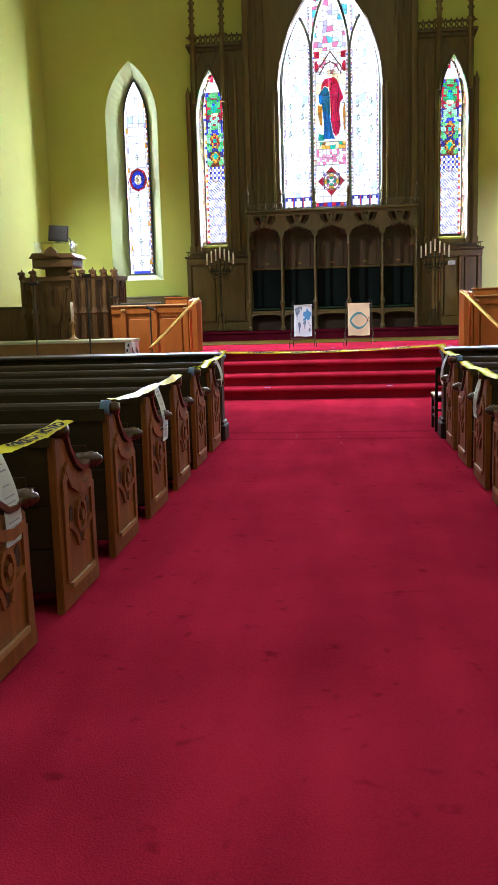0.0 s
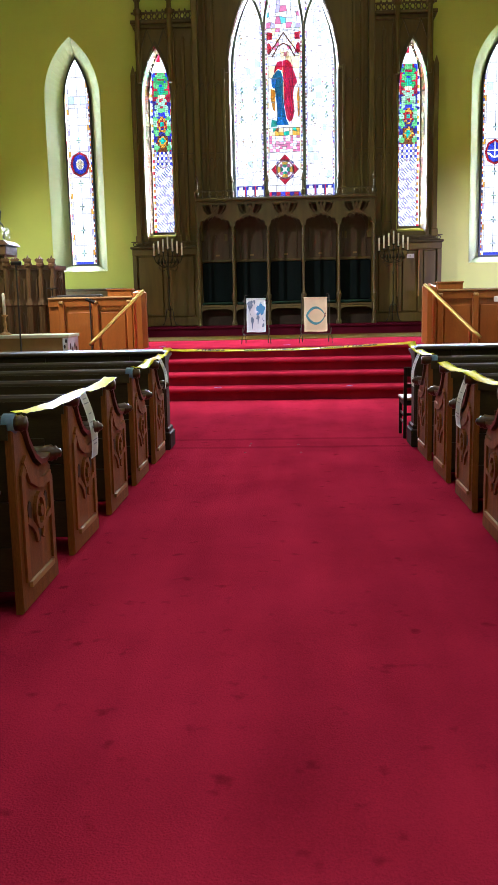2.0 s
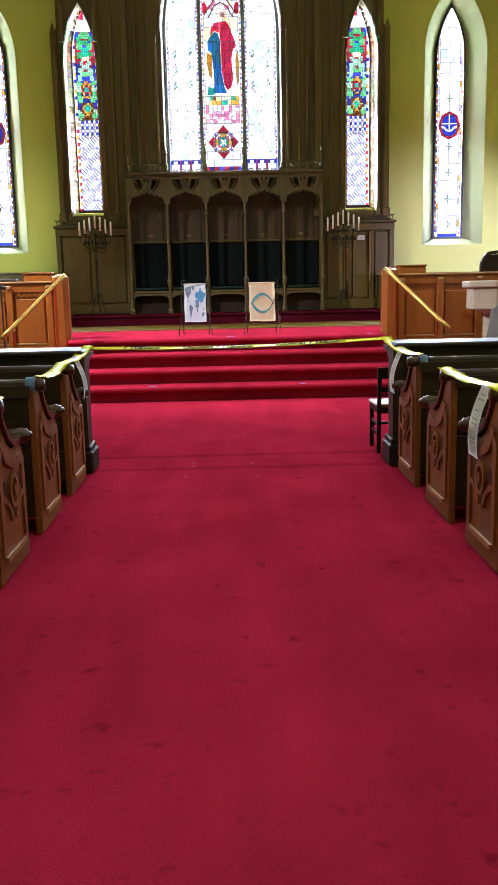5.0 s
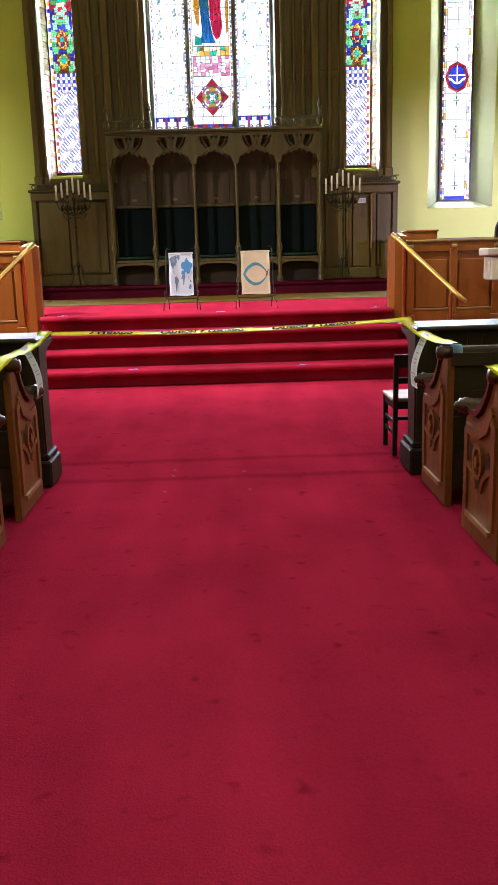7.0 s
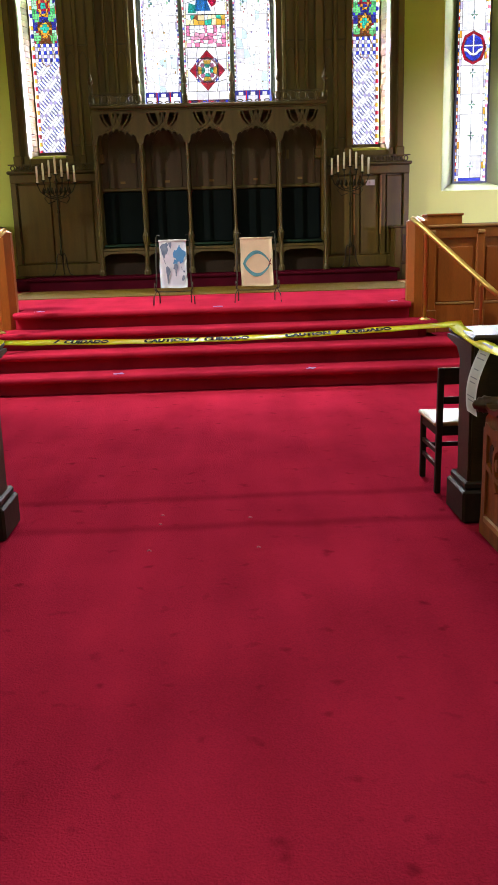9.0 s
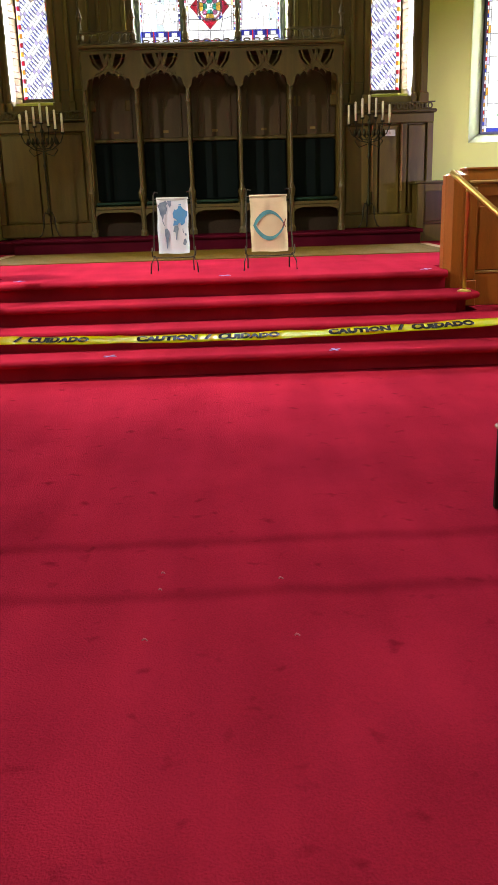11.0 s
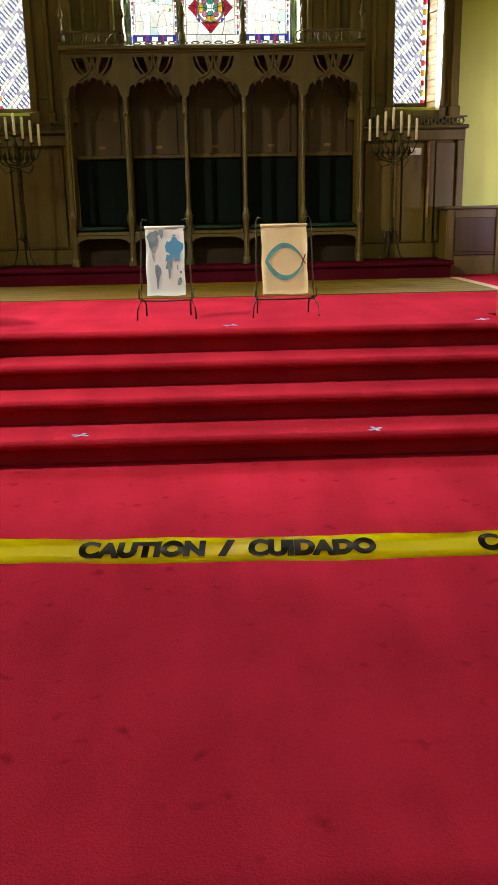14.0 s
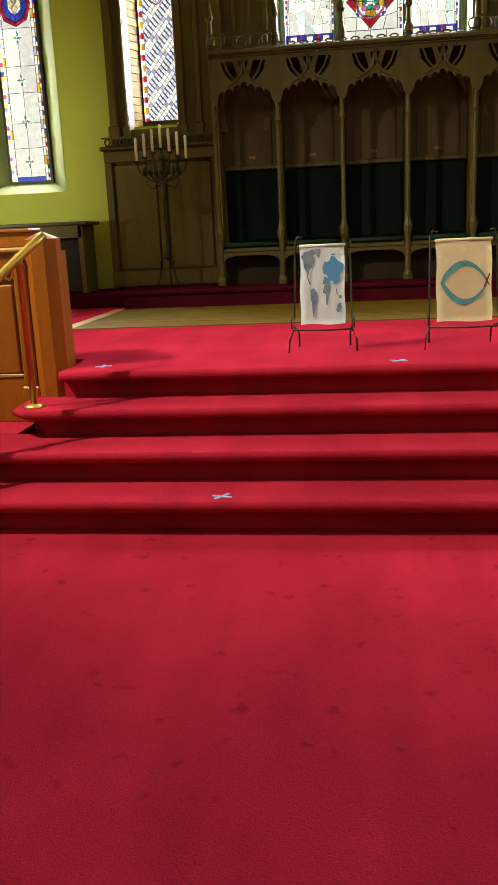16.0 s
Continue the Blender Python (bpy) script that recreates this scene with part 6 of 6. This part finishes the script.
def pew_front(s, xe):
    """The panelled front that closes the block of pews, with its black-footed end."""
    f = thing("pew_front_screen", xe, -3.9, 0.0, "dark panelled oak front before the first pew with a plinth block", "pew screen", "pew fronts")
    far = xe + s * PEW_LEN
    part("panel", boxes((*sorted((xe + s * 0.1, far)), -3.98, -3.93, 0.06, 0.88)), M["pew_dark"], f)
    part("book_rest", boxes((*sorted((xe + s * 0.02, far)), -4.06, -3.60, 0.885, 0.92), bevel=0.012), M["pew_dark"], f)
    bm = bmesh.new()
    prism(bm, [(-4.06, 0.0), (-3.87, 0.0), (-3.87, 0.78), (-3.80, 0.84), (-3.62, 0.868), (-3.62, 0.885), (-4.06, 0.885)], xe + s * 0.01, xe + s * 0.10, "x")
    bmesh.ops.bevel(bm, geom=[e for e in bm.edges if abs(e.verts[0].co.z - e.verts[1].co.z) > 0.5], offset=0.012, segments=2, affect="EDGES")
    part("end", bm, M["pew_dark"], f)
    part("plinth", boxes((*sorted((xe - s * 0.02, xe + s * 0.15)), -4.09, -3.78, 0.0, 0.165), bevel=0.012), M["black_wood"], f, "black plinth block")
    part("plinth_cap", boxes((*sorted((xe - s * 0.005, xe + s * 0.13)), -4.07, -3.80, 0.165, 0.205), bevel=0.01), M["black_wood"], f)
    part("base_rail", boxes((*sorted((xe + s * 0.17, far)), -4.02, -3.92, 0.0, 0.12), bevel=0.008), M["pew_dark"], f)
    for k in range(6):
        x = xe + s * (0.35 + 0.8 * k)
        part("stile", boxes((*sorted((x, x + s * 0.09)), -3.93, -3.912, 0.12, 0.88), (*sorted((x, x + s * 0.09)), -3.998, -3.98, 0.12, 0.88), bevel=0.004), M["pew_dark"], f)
    return f


pew_front(-1, XL + 0.01)
pew_front(1, XR - 0.02)

# small chair by the pew front
ch = thing("chair", 1.42, -3.4, 0.0, "small dark wooden chair with a pale seat beside the pew front", "chair")
cx0, cx1, cy0, cy1 = 1.235, 1.60, -3.56, -3.22
for lx, ly, z1, lean in ((cx0, cy0, 0.70, -0.03), (cx1, cy0, 0.70, -0.03), (cx0, cy1, 0.375, 0.0), (cx1, cy1, 0.375, 0.0)):
    bm = bmesh.new()
    box(bm, lx - 0.016, lx + 0.016, ly - 0.016, ly + 0.016, 0, z1, 0.004)
    for v in bm.verts:
        if v.co.z > 0.45:
            v.co.y += lean
    part("leg", bm, M["black_wood"], ch)
bm = bmesh.new()
box(bm, cx0 - 0.025, cx1 + 0.025, cy0 - 0.01, cy1 + 0.03, 0.375, 0.40, 0.008)
part("seat", bm, M["desk_top"], ch, "pale worn wooden seat")
part("apron", boxes((cx0, cx1, cy1 - 0.01, cy1 + 0.01, 0.325, 0.375), (cx0, cx1, cy0 - 0.01, cy0 + 0.01, 0.325, 0.375), (cx0 - 0.01, cx0 + 0.01, cy0, cy1, 0.325, 0.375), (cx1 - 0.01, cx1 + 0.01, cy0, cy1, 0.325, 0.375)), M["black_wood"], ch)
for z0, z1, dy in ((0.50, 0.54, -0.012), (0.61, 0.70, -0.03)):
    part("back_slat", boxes((cx0, cx1, cy0 + dy - 0.008, cy0 + dy + 0.008, z0, z1), bevel=0.003), M["black_wood"], ch)
for z, xx in ((0.14, cx0), (0.14, cx1), (0.22, cx0), (0.22, cx1)):
    part("stretcher", boxes((xx - 0.008, xx + 0.008, cy0, cy1, z, z + 0.022)), M["black_wood"], ch)
part("stretcher", boxes((cx0, cx1, cy1 - 0.008, cy1 + 0.008, 0.18, 0.205)), M["black_wood"], ch)

# ---------------------------------------------------------------- caution tape and notices
TW = 0.0762


def text_mesh(words, size, wide):
    cu = bpy.data.curves.new("words", "FONT")
    cu.body, cu.size, cu.offset = words, size, 0.0042
    tmp = bpy.data.objects.new("words", cu)
    scene.collection.objects.link(tmp)
    bpy.context.view_layer.update()
    me = bpy.data.meshes.new_from_object(tmp.evaluated_get(bpy.context.evaluated_depsgraph_get()))
    bpy.data.objects.remove(tmp)
    bm = bmesh.new()
    bm.from_mesh(me)
    xs = [v.co.x for v in bm.verts]
    k = wide / (max(xs) - min(xs))
    lo = min(xs)
    for v in bm.verts:
        v.co.x = (v.co.x - lo) * k
    return bm


def tape(name_label, line, lean, words, group="caution tape", crumple=0.0006):
    """Yellow plastic tape along a line of points; lean: how far its far edge rises, in degrees, at each point. words: (text, start, width) along it."""
    pts = [Vector(p) for p in line]
    t = thing("caution_tape", *pts[0], name_label, "caution tape", group)
    cum = [0.0]
    for p, q in zip(pts, pts[1:]):
        cum.append(cum[-1] + (q - p).length)
    total = cum[-1]

    def frame_at(d):
        d = min(max(d, 0), total)
        k = max(i for i in range(len(cum) - 1) if cum[i] <= d + 1e-9)
        f = (d - cum[k]) / (cum[k + 1] - cum[k])
        p = pts[k].lerp(pts[k + 1], f)
        a0 = lean[k] + (lean[k + 1] - lean[k]) * f
        along = (pts[min(k + 2, len(pts) - 1)] - pts[max(k - 1, 0)]).normalized()
        side = Vector((0, 0, 1)).cross(along).normalized()
        across = (side * math.cos(radians(a0)) + Vector((0, 0, 1)) * math.sin(radians(a0)))
        return p, along, across, along.cross(across).normalized()
    bm = bmesh.new()
    n = max(24, int(total / 0.03))
    rows_ = []
    for i in range(n + 1):
        p, al, ac_, nn = frame_at(total * i / n)
        wob = crumple * (math.sin(i * 0.9) + 0.7 * math.sin(i * 2.3 + 1))
        rows_.append([bm.verts.new(p + ac_ * TW * q + nn * (wob * (1 + q) + (0.0008 + crumple) * math.sin(i * 0.53 + q * 9))) for q in (-0.5, -0.17, 0.17, 0.5)])
    for a, b in zip(rows_, rows_[1:]):
        for k in range(3):
            bm.faces.new((a[k], b[k], b[k + 1], a[k + 1]))
    bmesh.ops.solidify(bm, geom=bm.faces[:], thickness=0.0006)
    strip = part("strip", bm, M["tape"], t, smooth=True)
    for txt, start, wide in words:
        bm = text_mesh(txt, 0.060, wide)
        for v in bm.verts:
            p, al, ac_, nn = frame_at(start + v.co.x)
            i_ = (start + v.co.x) / total * n
            q = (v.co.y - 0.021) / TW
            wob = crumple * (math.sin(i_ * 0.9) + 0.7 * math.sin(i_ * 2.3 + 1))
            v.co = p + ac_ * (v.co.y - 0.021) + nn * (0.0032 + wob * (1 + q) + (0.0008 + crumple) * math.sin(i_ * 0.53 + q * 9))
        bmesh.ops.recalc_face_normals(bm, faces=bm.faces)
        part("lettering", bm, M["tape_ink"], strip, "black printed lettering")
    return t


span = []
for k in range(25):
    u = k / 24
    span.append((-1.06 + 2.37 * u, -3.54 - 0.16 * u, 0.915 - 0.028 * math.sin(math.pi * u) + 0.04 * (u - 0.3)))
words = []
for k in range(-1, 3):
    st0 = 0.736 + 0.732 * k
    for txt, o, w_ in (("CAUTION", 0.0, 0.234), ("/", 0.258, 0.030), ("CUIDADO", 0.313, 0.234)):
        if 0.02 < st0 + o and st0 + o + w_ < 2.33:
            words.append((txt, st0 + o, w_))
tape("yellow CAUTION / CUIDADO tape stretched across the aisle between pew fronts", span, [14] * 25, words)


def pew_tape(stops, sag, twist, lettered=False, group="pew tape"):
    """Tape laid from pew to pew, sagging between its stops."""
    line, lean = [], []
    for p0, p1 in zip(stops, stops[1:]):
        p0, p1 = Vector(p0), Vector(p1)
        for k in range(9):
            u = k / 9
            line.append(tuple(p0.lerp(p1, u) - Vector((0, 0, sag * math.sin(math.pi * u)))))
            lean.append(twist * (0.45 + 0.55 * math.sin(math.pi * u)))
    line.append(tuple(stops[-1]))
    lean.append(twist * 0.45)
    ln = sum((Vector(q) - Vector(p)).length for p, q in zip(line, line[1:]))
    wd, at_ = [], 0.08
    while lettered and at_ + 0.65 < ln:
        wd += [("CAUTION", at_, 0.262), ("/", at_ + 0.295, 0.026), ("CUIDADO", at_ + 0.348, 0.26)]
        at_ += 0.772
    return tape("yellow caution tape tied from pew to pew", line, lean, wd, group, 0.0012)


def notice(x, y, z, s, tall=0.28):
    """A curling white printed sheet hung over the tape."""
    nt_ = thing("notice", x, y, z, "white printed paper notice hanging from the caution tape", "notice", "paper notices")
    bm = bmesh.new()
    nx_, nz_ = 4, 12
    def at(i, j):
        v = j / nz_
        return Vector((x - s * (0.03 + 0.05 * math.sin(v * 2.4)) + s * 0.03 * (1 - v), y - 0.08 + 0.16 * i / nx_, z - tall * v))
    g = [[bm.verts.new(at(i, j)) for j in range(nz_ + 1)] for i in range(nx_ + 1)]
    for i in range(nx_):
        for j in range(nz_):
            bm.faces.new((g[i][j], g[i + 1][j], g[i + 1][j + 1], g[i][j + 1]))
    bmesh.ops.solidify(bm, geom=bm.faces[:], thickness=0.0008)
    sh = part("sheet", bm, M["paper"], nt_, smooth=True)
    bm = bmesh.new()
    for j, a, b in ((1.6, 0.9, 3.0), (2.4, 0.7, 3.3), (4.2, 1.2, 2.8), (5.6, 0.8, 3.2), (6.4, 1.0, 3.1), (8.8, 0.7, 3.4), (9.5, 1.0, 3.0)):
        for d in (1.6, -1.6):
            vs = [bm.verts.new(at(i, jj) + Vector((-s * 0.0015 * (1 if d > 0 else -1), 0, 0))) for i, jj in ((a, j), (b, j), (b, j + 0.2), (a, j + 0.2))]
            bm.faces.new(vs)
    part("print_lines", bm, M["ink"], sh, "grey lines of print")
    return nt_


RZ = 0.889
def rail_y(k):
    return Y0 - STEP * k + 0.035


pew_tape([(XL - 0.02, -3.70, 0.935), (XL - 0.02, rail_y(0), RZ), (XL + 0.02, rail_y(1), RZ)], 0.03, -10)
notice(XL - 0.03, -4.28, 0.895, -1, 0.30)
pew_tape([(XL + 0.03, rail_y(2), RZ), (XL + 0.055, rail_y(3), RZ), (XL + 0.02, rail_y(4), RZ)], 0.018, -8)
notice(XL - 0.05, Y0 - 2 * STEP - 0.42, 0.86, -1, 0.40)
pew_tape([(XL + 0.05, rail_y(5), RZ), (XL + 0.08, rail_y(6), RZ), (XL + 0.10, rail_y(7), RZ)], 0.012, -8, True)
notice(XL - 0.06, Y0 - 5 * STEP - 0.52, 0.84, -1, 0.36)
pew_tape([(XR + 0.0, -3.68, 0.94), (XR + 0.03, rail_y(0), RZ)], 0.03, 12)
notice(XR + 0.02, -4.2, 0.895, 1, 0.32)
pew_tape([(XR - 0.035, rail_y(1), RZ), (XR - 0.03, rail_y(2), RZ), (XR + 0.0, rail_y(3), RZ)], 0.02, 8)
notice(XR + 0.05, Y0 - STEP - 0.50, 0.85, 1, 0.36)
for x, y in ((XL - 0.02, Y0 - STEP), (XL - 0.02, Y0 - 4 * STEP), (XR + 0.05, Y0), (XR + 0.05, Y0 - 3 * STEP)):
    bt = thing("masking_tape", x, y + 0.03, 0.815, "band of blue masking tape round a pew rail", "masking tape", "masking tape bands")
    bm = bmesh.new()
    tube(bm, [(x - 0.025, y + 0.033, 0.842), (x + 0.025, y + 0.033, 0.842)], 0.0435, 12)
    part("band", bm, M["rail_tape"], bt, smooth=True)

# jamb stones beside the narrow chancel windows
for s in (-1, 1):
    h_ = 6.8 - 5.80
    cc = (h_ * h_ - 0.33 ** 2) / (2 * 0.33)
    for k in range(44):
        z = 2.87 + k * 0.092
        zz = max(0.0, z - 5.76)
        xo = 0.33 + cc - math.sqrt(max(0.0, (0.33 + cc) ** 2 - zz * zz))
        if xo > 0.28:
            break
        dep = 0.004 * ((k * 5) % 3)
        tri_ = [(s * (2.905 - xo - dep), 7.065), (s * (3.022 - xo - dep), 6.77), (s * (3.027 - xo), 6.77), (s * (3.027 - xo), 7.065)]
        part("stone", prism(bmesh.new(), tri_, z, z + 0.086, "z"), M["jamb"], wall_east)

# scraps of pale lint on the aisle carpet
for k, (x, y, r) in enumerate(((-0.264, -3.787, 0.007), (-0.266, -3.931, 0.006), (0.19, -3.875, 0.008), (-0.293, -4.303, 0.009), (0.213, -4.312, 0.008))):
    bm = bmesh.new()
    tube(bm, [(x - r, y, 0.004), (x - r * 0.3, y + r * 0.7, 0.007), (x + r * 0.5, y + r * 0.2, 0.006), (x + r, y - r * 0.4, 0.004)], 0.0028, 6)
    lint = thing("lint", x, y, 0.0, "tiny scrap of pale lint lying on the red carpet", "lint", "lint scraps")
    part("scrap", bm, M["lint"], lint, smooth=True)
